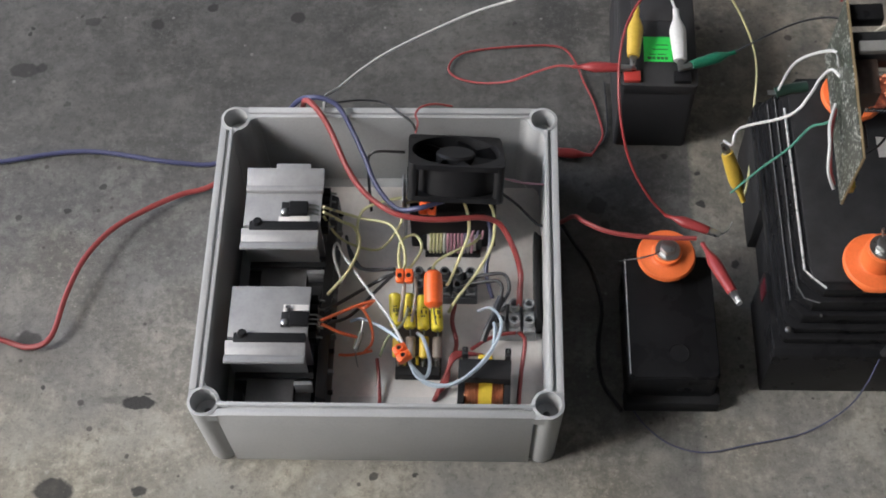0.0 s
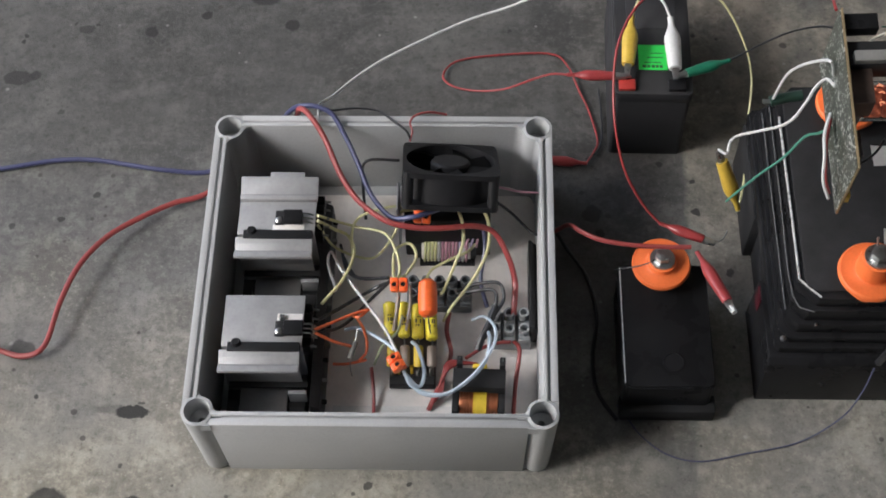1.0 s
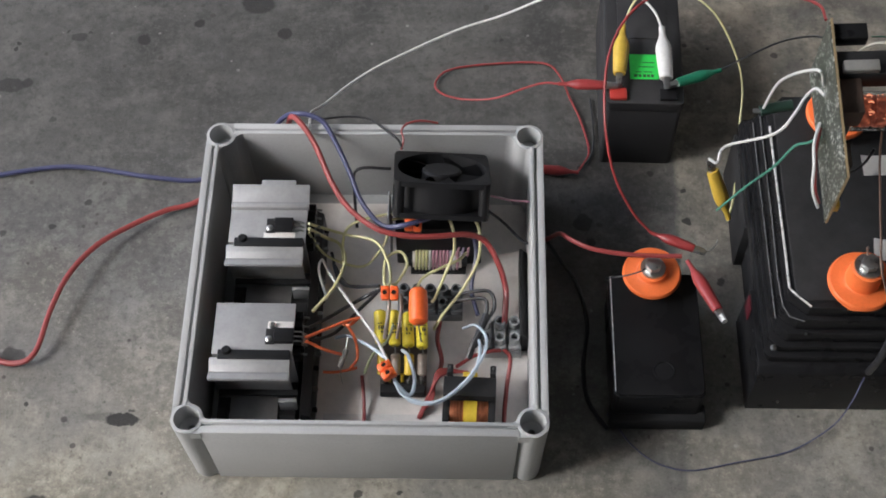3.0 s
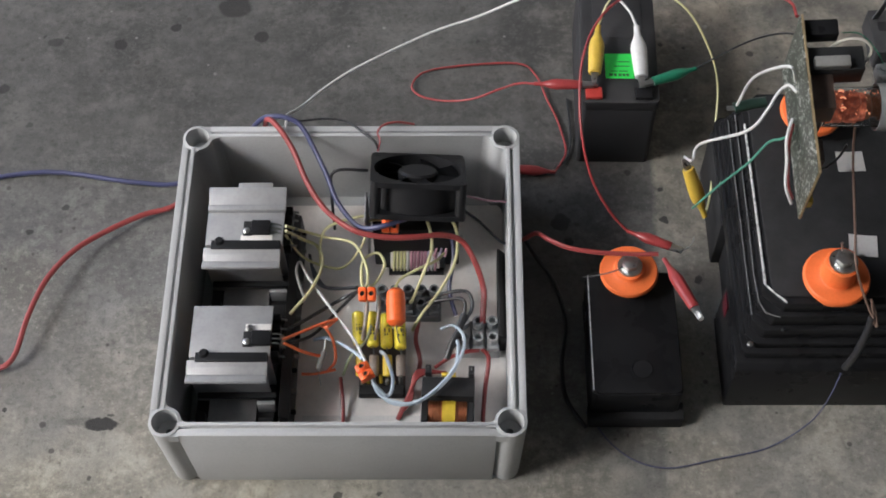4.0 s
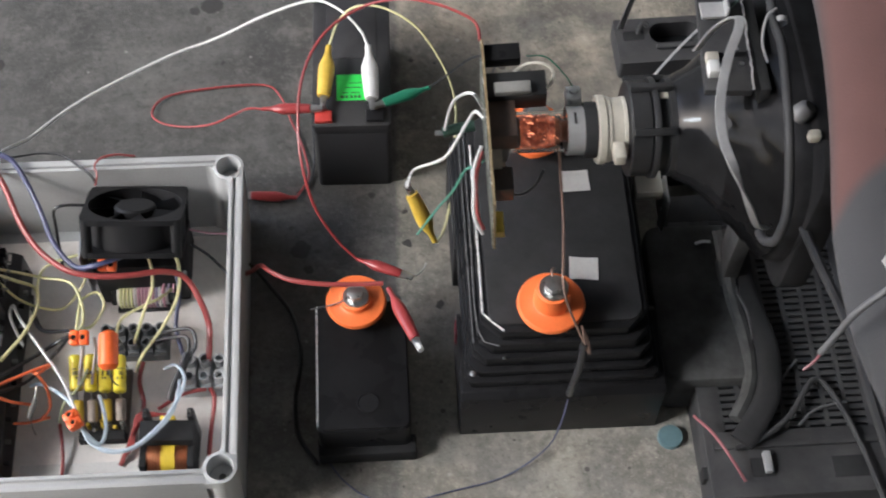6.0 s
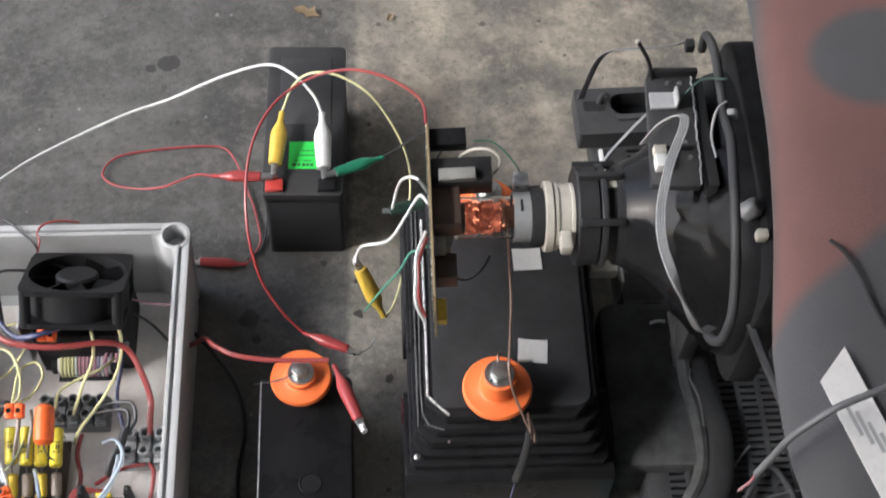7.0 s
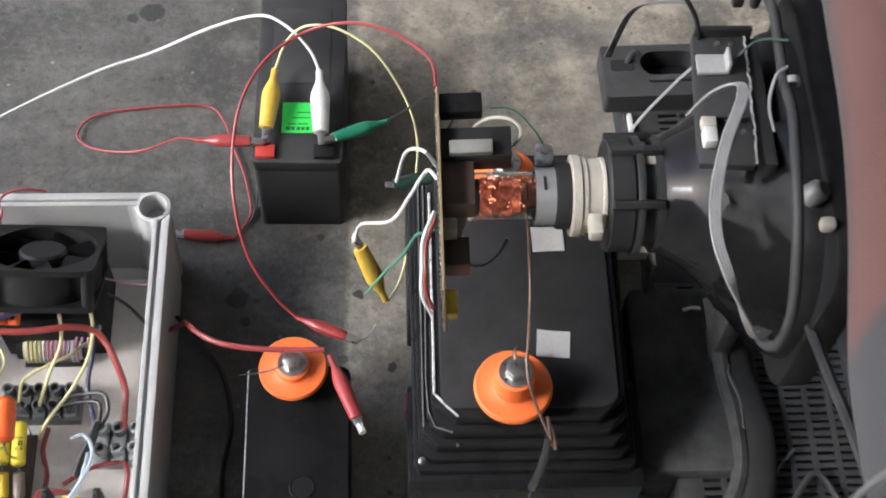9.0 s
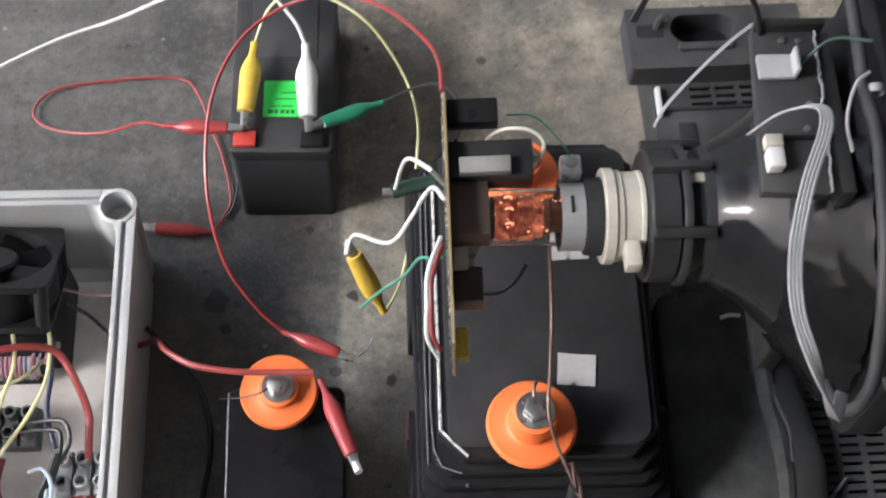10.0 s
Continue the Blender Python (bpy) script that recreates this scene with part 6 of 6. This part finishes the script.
def chassis_panel():
    """A dark chassis panel with parts, hooked on the far shoulder of the bell."""
    c = thing("chassis_panel", (0.646, 0.194, 0.037), "dusty dark chassis panel with small parts beside the tube", "chassis")
    part("panel", prism([(-0.020, -0.050), (0.011, -0.052), (0.016, 0.036), (-0.014, 0.036)], 0.330, 0.336, "z", 0.001), DARK_SHELL, c)
    part("panel_lip", box(-0.013, 0.020, 0.035, 0.039, 0.326, 0.342, 0.0008), BLACK, c)
    part("leg", box(-0.008, 0.014, 0.000, 0.010, 0.292, 0.331, 0.0015), BLACK_MATT, c)
    part("heat_bracket", prism([(-0.014, 0.0), (0.004, 0.0), (0.004, 0.010), (0.0020, 0.010), (0.0020, 0.003), (-0.014, 0.003)], 0.008, 0.021, "y", 0.0008), ALU, c, "bright metal bracket", m=Matrix.Translation((0, 0, 0.336)))
    part("plug", box(-0.017, -0.0095, -0.041, -0.031, 0.336, 0.344, 0.001), WHITE_PVC, c, "white plug")
    part("plug_pins", box(-0.017, -0.009, -0.030, -0.024, 0.337, 0.343, 0.0005), CREAM, c)
    for x, y in ((0.008, 0.030), (0.008, -0.005), (0.005, -0.018), (0.007, -0.030), (0.0, 0.030)):
        part("screw", lathe([(0, 0), (0.0018, 0), (0.0016, 0.0010), (0, 0.0014)], 10), STEEL, c, m=Matrix.Translation((x, y, 0.336)))
    part("torn_edge", tube([(0.0160 - 0.0040 * k / 40 + 0.0016 * noise.noise(Vector((k * 0.9, 3.3, 0))), 0.035 - 0.086 * k / 40, 0.3365 + 0.0008 * noise.noise(Vector((k * 1.3, 7.7, 0)))) for k in range(41)], 0.0006, 6, 2), RIBBON_GREY, c, "torn pale edge")
    part("side_flange", box(0.017, 0.024, -0.050, 0.036, 0.300, 0.334, 0.001), BLACK_MATT, c)
    part("rib", box(-0.014, 0.010, -0.024, -0.022, 0.336, 0.341, 0.0004), DARK_SHELL, c)
    part("stick", tube([(-0.010, 0.034, 0.336), (-0.014, 0.038, 0.350), (-0.022, 0.044, 0.362)], 0.0014, 8), BLACK, c, "thin black stalk with a bright tip")
    part("stick_tip", lathe([(0, 0), (0.0014, 0.0008), (0.0014, 0.0022), (0, 0.003)], 10), CREAM, c, m=Matrix.Translation((-0.0225, 0.044, 0.361)))
    part("cord", tube([(0.006, 0.016, 0.337), (0.018, 0.020, 0.352), (0.030, 0.008, 0.368)], 0.0008, 6), DARK_GREEN, c)


chassis_panel()


def ribbon(name, pts, n, pitch, material, label):
    r = thing(name, pts[0], label, "ribbon cable", "grey ribbon cables")
    o = Vector(pts[0])
    line = [Vector(p) - o for p in pts]
    for k in range(n):
        off = (k - (n - 1) / 2) * pitch
        row = []
        for i, p in enumerate(line):
            d = line[min(i + 1, len(line) - 1)] - line[max(i - 1, 0)]
            s = d.cross(Vector((0, 0.25, 1)))
            s = s.normalized() if s.length > 1e-6 else Vector((1, 0, 0))
            row.append(tuple(p + s * off))
        part("core", tube(row, pitch * 0.52, 8), material, r)
    return r


ribbon("ribbon_cable", [(0.621, 0.166, 0.387), (0.626, 0.157, 0.420), (0.632, 0.145, 0.444), (0.630, 0.130, 0.453), (0.619, 0.105, 0.454), (0.611, 0.078, 0.451), (0.609, 0.055, 0.449), (0.613, 0.035, 0.446), (0.623, 0.026, 0.425), (0.640, 0.036, 0.380), (0.660, 0.062, 0.335)], 4, 0.0014, RIBBON_GREY, "flat grey ribbon cable draped down the tube bell")
ribbon("ribbon_cable", [(0.646, 0.345, 0.088), (0.653, 0.353, 0.104), (0.672, 0.368, 0.120), (0.693, 0.383, 0.134), (0.710, 0.395, 0.138)], 3, 0.0009, RIBBON_GREY, "narrow grey ribbon cable rising over the vented case")
ribbon("ribbon_cable", [(0.645, 0.449, 0.064), (0.646, 0.443, 0.090), (0.652, 0.440, 0.130), (0.658, 0.419, 0.170), (0.675, 0.380, 0.220), (0.686, 0.350, 0.260), (0.690, 0.331, 0.288)], 5, 0.0013, GREY_PVC, "narrow dark ribbon cable arching behind the tube")
tagged(part("ribbon_plug", box(0.6865, 0.6935, 0.322, 0.330, 0.284, 0.292, 0.0010), BLACK), "small black ribbon plug", "plug")


def vented_shell(at, size, label, rows, rz=0):
    """A dark moulded case part with rows of slots; the slots are gaps between bars."""
    sx, sy, h = size
    s = thing("case_shell", at, label, "case shell", "parts of the dark television case", rz)
    th = 0.003
    x_edges = [0.0]
    for c0, c1 in rows["cols"]:
        x_edges += [c0, c1]
    x_edges.append(sx)
    y0, y1, pitch, gap = rows["y"]
    # solid margins
    part("top_panel", box(0, sx, 0, y0, h - th, h, 0.0004), DARK_SHELL, s)
    part("top_panel", box(0, sx, y1, sy, h - th, h, 0.0004), DARK_SHELL, s)
    for i in range(0, len(x_edges), 2):
        part("top_panel", box(x_edges[i], x_edges[i + 1], y0, y1, h - th, h, 0.0003), DARK_SHELL, s)
    for c0, c1 in rows["cols"]:
        y = y0
        while y < y1 - 1e-6:
            part("slat", box(c0 - 0.0002, c1 + 0.0002, y + gap, min(y + pitch, y1), h - th, h - 0.0002, 0), DARK_SHELL, s)
            y += pitch
    part("skirt", box(0, th, 0, sy, 0, h - th, 0.0004), DARK_SHELL, s)
    part("skirt", box(sx - th, sx, 0, sy, 0, h - th, 0.0004), DARK_SHELL, s)
    part("skirt", box(0, sx, 0, th, 0, h - th, 0.0004), DARK_SHELL, s)
    part("skirt", box(0, sx, sy - th, sy, 0, h - th, 0.0004), DARK_SHELL, s)
    part("inner_floor", box(th, sx - th, th, sy - th, 0.0005, 0.002, 0), BLACK_MATT, s)
    return s


def pierced(outer, hole, z0, z1):
    """A plate with one opening through it; both outlines have as many points."""
    bm = bmesh.new()
    n = len(outer)
    ring = [[bm.verts.new((x, y, z)) for x, y in o] for o, z in ((outer, z0), (outer, z1), (hole, z1), (hole, z0))]
    for a, b in ((0, 1), (1, 2), (2, 3), (3, 0)):
        for k in range(n):
            bm.faces.new((ring[a][k], ring[a][(k + 1) % n], ring[b][(k + 1) % n], ring[b][k]))
    return bm


fs = vented_shell((0.668, -0.012, 0), (0.190, 0.285, 0.042), "dusty dark television case part with slots lying on the floor", {"cols": [(0.0185, 0.0315), (0.036, 0.049), (0.0535, 0.0665), (0.071, 0.084), (0.0885, 0.1015), (0.106, 0.119), (0.1235, 0.1365)], "y": (0.056, 0.258, 0.0063, 0.0025)}, 0.5)
# black plates on the panel imitate the shade of two recesses
part("recess", box(0.034, 0.052, 0.016, 0.032, 0.0422, 0.0428, 0.0002), BLACK_MATT, fs)
part("recess", box(0.100, 0.128, 0.012, 0.030, 0.0422, 0.0428, 0.0002), BLACK_MATT, fs)
part("white_clip", box(0.044, 0.050, 0.018, 0.036, 0.0422, 0.0480, 0.0008), RIBBON_GREY, fs, "small pale clip")
part("ledge", box(0.006, 0.180, 0.040, 0.046, 0.0420, 0.0455, 0.0008), DARK_SHELL, fs)
# black block on the skirt stands in for a notch's shade
part("notch", box(-0.004, 0.006, 0.020, 0.030, 0.020, 0.034, 0.0006), BLACK_MATT, fs)

bs = vented_shell((0.660, 0.340, 0), (0.170, 0.123, 0.040), "dark television case part with slots behind the tube", {"cols": [(0.029, 0.045), (0.048, 0.063), (0.067, 0.082)], "y": (0.0490, 0.0690, 0.0067, 0.0033)}, 2)
part("tray", pierced(rounded(-0.0165, 0.115, 0.0695, 0.122, 0.003, 6), rounded(0.016, 0.064, 0.091, 0.115, 0.0115, 6), 0.040, 0.062), DARK_SHELL, bs)
# black sheet deepens the shade in the handle opening
part("handle_well", box(0.0150, 0.0650, 0.0900, 0.1160, 0.0402, 0.0412, 0), FAN_BLACK, bs, "dark sheet painting the shade in the handle opening")
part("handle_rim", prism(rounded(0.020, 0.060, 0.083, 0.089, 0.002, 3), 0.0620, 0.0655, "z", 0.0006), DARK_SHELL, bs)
# black plate on the tray stands in for a shaded well
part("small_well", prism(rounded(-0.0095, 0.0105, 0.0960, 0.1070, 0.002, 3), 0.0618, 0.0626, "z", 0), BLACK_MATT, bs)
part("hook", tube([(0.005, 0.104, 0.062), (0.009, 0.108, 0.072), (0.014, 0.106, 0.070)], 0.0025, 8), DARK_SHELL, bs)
# another black plate in place of a shaded square well
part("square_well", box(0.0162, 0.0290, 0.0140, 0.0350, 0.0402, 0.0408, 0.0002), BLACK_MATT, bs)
part("band", box(0.003, 0.090, 0.0455, 0.0485, 0.0400, 0.0422, 0.0006), BLACK, bs)
part("front_panel", box(0.004, 0.080, -0.030, 0.002, 0.0, 0.040, 0.001), DARK_SHELL, bs)
part("white_edge", box(0.002, 0.0055, 0.040, 0.064, 0.040, 0.046, 0.0006), WHITE_PVC, bs, "pale plastic edge")

cb = thing("black_housing", (0.640, 0.085, 0), "soft black housing beside the transformer in deep shade", "housing")
part("body", prism(rounded(0.0, 0.078, 0.0, 0.150, 0.012), 0.0, 0.056, "z", 0.004), SOFT_BLACK, cb)
part("skirt", box(0.078, 0.088, 0.060, 0.150, 0.0425, 0.054, 0.003), SOFT_BLACK, cb)
part("pale_tie", tube([(0.043, 0.129, 0.057), (0.049, 0.130, 0.059), (0.056, 0.130, 0.058)], 0.0014, 8), WHITE_PVC, cb, "short white cable tie")
# raised cream block in place of the lit floor seen through here
tagged(part("cream_tab", box(0.6300, 0.6530, 0.241, 0.268, 0.088, 0.100, 0.0012), CREAM), "raised cream block standing in for lit floor beside the transformer", "tab")
part("bracket", box(0.6535, 0.6555, 0.226, 0.256, 0.060, 0.108, 0.0004), STEEL, cb, "thin bright bracket", m=Matrix.Translation((-0.640, -0.085, 0)))
wire("flat_strap", [(0.698, 0.210, 0.085), (0.706, 0.159, 0.060), (0.711, 0.129, 0.056), (0.712, 0.097, 0.054), (0.707, 0.074, 0.052), (0.694, 0.052, 0.049)], 0.0060, SOFT_BLACK, "black strap hanging over the vented case", "strap")
bk = thing("black_strap", (0.711, 0.215, 0.085), "broad soft black strap lying over the vented case", "strap")
part("webbing", tube([(0.0, 0.0, 0.0), (0.005, -0.045, -0.022), (0.012, -0.075, -0.027), (0.017, -0.105, -0.028), (0.012, -0.143, -0.030), (-0.005, -0.171, -0.032), (-0.016, -0.184, -0.034)], 0.0105, 12, 5, 0.28), BLACK_MATT, bk)
wire("mains_cable", [(0.690, 0.028, 0.046), (0.712, 0.034, 0.050), (0.738, 0.052, 0.052), (0.764, 0.084, 0.050), (0.778, 0.070, 0.048), (0.790, 0.036, 0.047), (0.800, -0.010, 0.046), (0.812, -0.060, 0.030)], 0.0024, DARK_SHELL, "dark grey mains cable lying over the vented case", "cable")
tc = thing("thick_cable", (0.764, 0.032, 0.300), "thick grey cable with a stripped end before the bag", "cable")
part("jacket", tube([(-0.1209, -0.1084, 0.1350), (-0.1155, -0.1057, 0.1520), (-0.1101, -0.1030, 0.1680), (-0.1001, -0.0999, 0.1820), (-0.0879, -0.0958, 0.1900), (-0.0532, -0.0848, 0.1960)], 0.0019, 12), GREY_PVC, tc)
part("bare_end", tube([(-0.1209, -0.1084, 0.1350), (-0.1230, -0.1104, 0.1300), (-0.1283, -0.1128, 0.1240)], 0.0008, 6, 3), ROSE_PVC, tc, "pinkish stripped conductor")
wire("pink_wire", [(0.660, 0.056, 0.050), (0.672, 0.036, 0.058), (0.684, 0.014, 0.056), (0.694, 0.000, 0.046)], 0.0013, ROSE_PVC, "dull rose wire lying on the vented case")
tagged(part("teal_cap", lathe([(0, 0), (0.0100, 0), (0.0108, 0.002), (0.0100, 0.006), (0, 0.0072)], 28, Matrix.Translation((0.648, 0.058, 0))), TEAL), "small dull teal plastic cap on the floor", "cap")
wire("frayed_strip", [(0.706, 0.156, 0.083), (0.700, 0.140, 0.100), (0.704, 0.120, 0.104), (0.708, 0.104, 0.090)], 0.0012, DARK_SHELL, "frayed dark strip of foil beside the tube", "strip")


# ---- bag behind the tube ----
def bag():
    b = thing("fabric_bag", (0.80, 0.05, 0), "large dull red and dark grey fabric bag standing behind the tube", "bag")
    bm = bmesh.new()
    # outline across (x, z), swept along y and drawn in towards both ends
    line = [(0.075, 0.0), (0.062, 0.14), (0.040, 0.28), (-0.010, 0.360), (-0.075, 0.396), (-0.1140, 0.420), (-0.1260, 0.436), (-0.1180, 0.452), (-0.100, 0.462), (-0.070, 0.470), (-0.02, 0.478), (0.06, 0.484), (0.14, 0.478), (0.20, 0.440), (0.235, 0.34), (0.25, 0.18), (0.255, 0.0)]
    fine = [(p.x, p.z) for p in spline([(x, 0, z) for x, z in line], 3)]
    rows = []
    for j in range(41):
        y = -0.46 + 0.80 * j / 40
        q = max(0.0, 1 - abs((y + 0.06) / 0.41) ** 5) ** 0.4
        row = []
        for x, z in fine:
            k = noise.noise(Vector((x * 7, y * 6, z * 7))) * 0.010 + noise.noise(Vector((x * 22, y * 15, z * 22))) * 0.003
            x -= 0.014 * math.exp(-((y + 0.065) / 0.07) ** 2) * (1 if -0.2 < x < 0 and z > 0.38 else 0)
            lean = 0.020 * min(1.0, max(0.0, (y + 0.06) / 0.27))
            row.append(bm.verts.new((lean + 0.06 + (x - 0.06) * (0.55 + 0.45 * q) + (k if z > 0.02 else 0), y, max(0.0, z * (0.45 + 0.55 * q) + (k * 0.6 if z > 0.02 else 0)))))
        rows.append(row)
    for a, q in zip(rows, rows[1:]):
        for k in range(len(a) - 1):
            bm.faces.new((a[k], a[k + 1], q[k + 1], q[k]))
    bm.faces.new(rows[0])
    bm.faces.new(rows[-1][::-1])
    crest = [v.co.copy() for v in bm.verts]

    def over(x, y, d=0.0012):
        """The height of the cloth under a place."""
        return max(q.z for q in crest if abs(q.x - x) < 0.012 and abs(q.y - y) < 0.014) + d

    part("cloth", bm, BAG, b)
    part("seam", tube([(x, y, over(x, y)) for x, y in ((-0.104, -0.006), (-0.098, -0.016), (-0.094, -0.030), (-0.090, -0.050), (-0.084, -0.074), (-0.074, -0.114), (-0.058, -0.174))], 0.0011, 8), BLACK_MATT, b, "dark stitched seam")
    c = [(-0.126, -0.091), (-0.110, -0.072), (-0.089, -0.144), (-0.105, -0.163)]
    top = max(over(x, y, 0.002) for x, y in c)
    lab = part("care_label", prism(c, top, top + 0.0005, "z", 0.0), PAPER, b, "white printed paper label")
    for k in range(4):
        part("print_bar", box(-0.0011, 0.0011, -0.014 + 0.0015 * k, 0.006, 0.0, 0.0002, 0), GREY_PRINT, lab, m=pose(-0.1145 + 0.0050 * k, -0.108 - 0.006 * k, top + 0.0006, 0, 0, 16))
    return b


bag()


wire("hanging_cable", [(0.694, 0.090, 0.300), (0.701, 0.049, 0.302), (0.707, 0.022, 0.302), (0.713, -0.011, 0.300), (0.716, -0.046, 0.298), (0.722, -0.080, 0.290)], 0.0036, BLACK_PVC, "black cable hanging in front of the bag", "cable")
wire("thin_lead", [(0.718, 0.052, 0.047), (0.728, 0.070, 0.0475), (0.742, 0.091, 0.0475), (0.754, 0.104, 0.047)], 0.0010, GREY_PVC, "thin grey lead lying on the vented case")
wire("thin_lead", [(0.745, 0.045, 0.047), (0.756, 0.055, 0.0475), (0.770, 0.061, 0.0475), (0.788, 0.064, 0.047)], 0.0011, GREY_PVC, "thin pale grey lead lying on the vented case")


def leaf(x, y, rz, s):
    bm = bmesh.new()
    pts = [(-1, 0), (-0.5, 0.35), (0.0, 0.28), (0.35, 0.55), (0.6, 0.15), (1, 0.05), (0.5, -0.2), (0.2, -0.5), (-0.2, -0.2), (-0.6, -0.35)]
    c = bm.verts.new((0, 0, 0.002))
    ring = [bm.verts.new((u * s, v * s, 0.003 + 0.25 * s * abs(v) * (1 if i % 2 else 0.5))) for i, (u, v) in enumerate(pts)]
    for i in range(len(ring)):
        bm.faces.new((c, ring[i], ring[(i + 1) % len(ring)]))
    bmesh.ops.solidify(bm, geom=bm.faces[:], thickness=0.0004)
    ob = part("dry_leaf", bm, LEAF)
    ob.matrix_world = pose(x, y, 0.0006, 0, 0, rz)
    tagged(ob, "curled dry brown leaf lying on the floor", "leaf", "dry leaves")


leaf(0.386, 0.611, -25, 0.015)
leaf(0.471, 0.603, 60, 0.007)
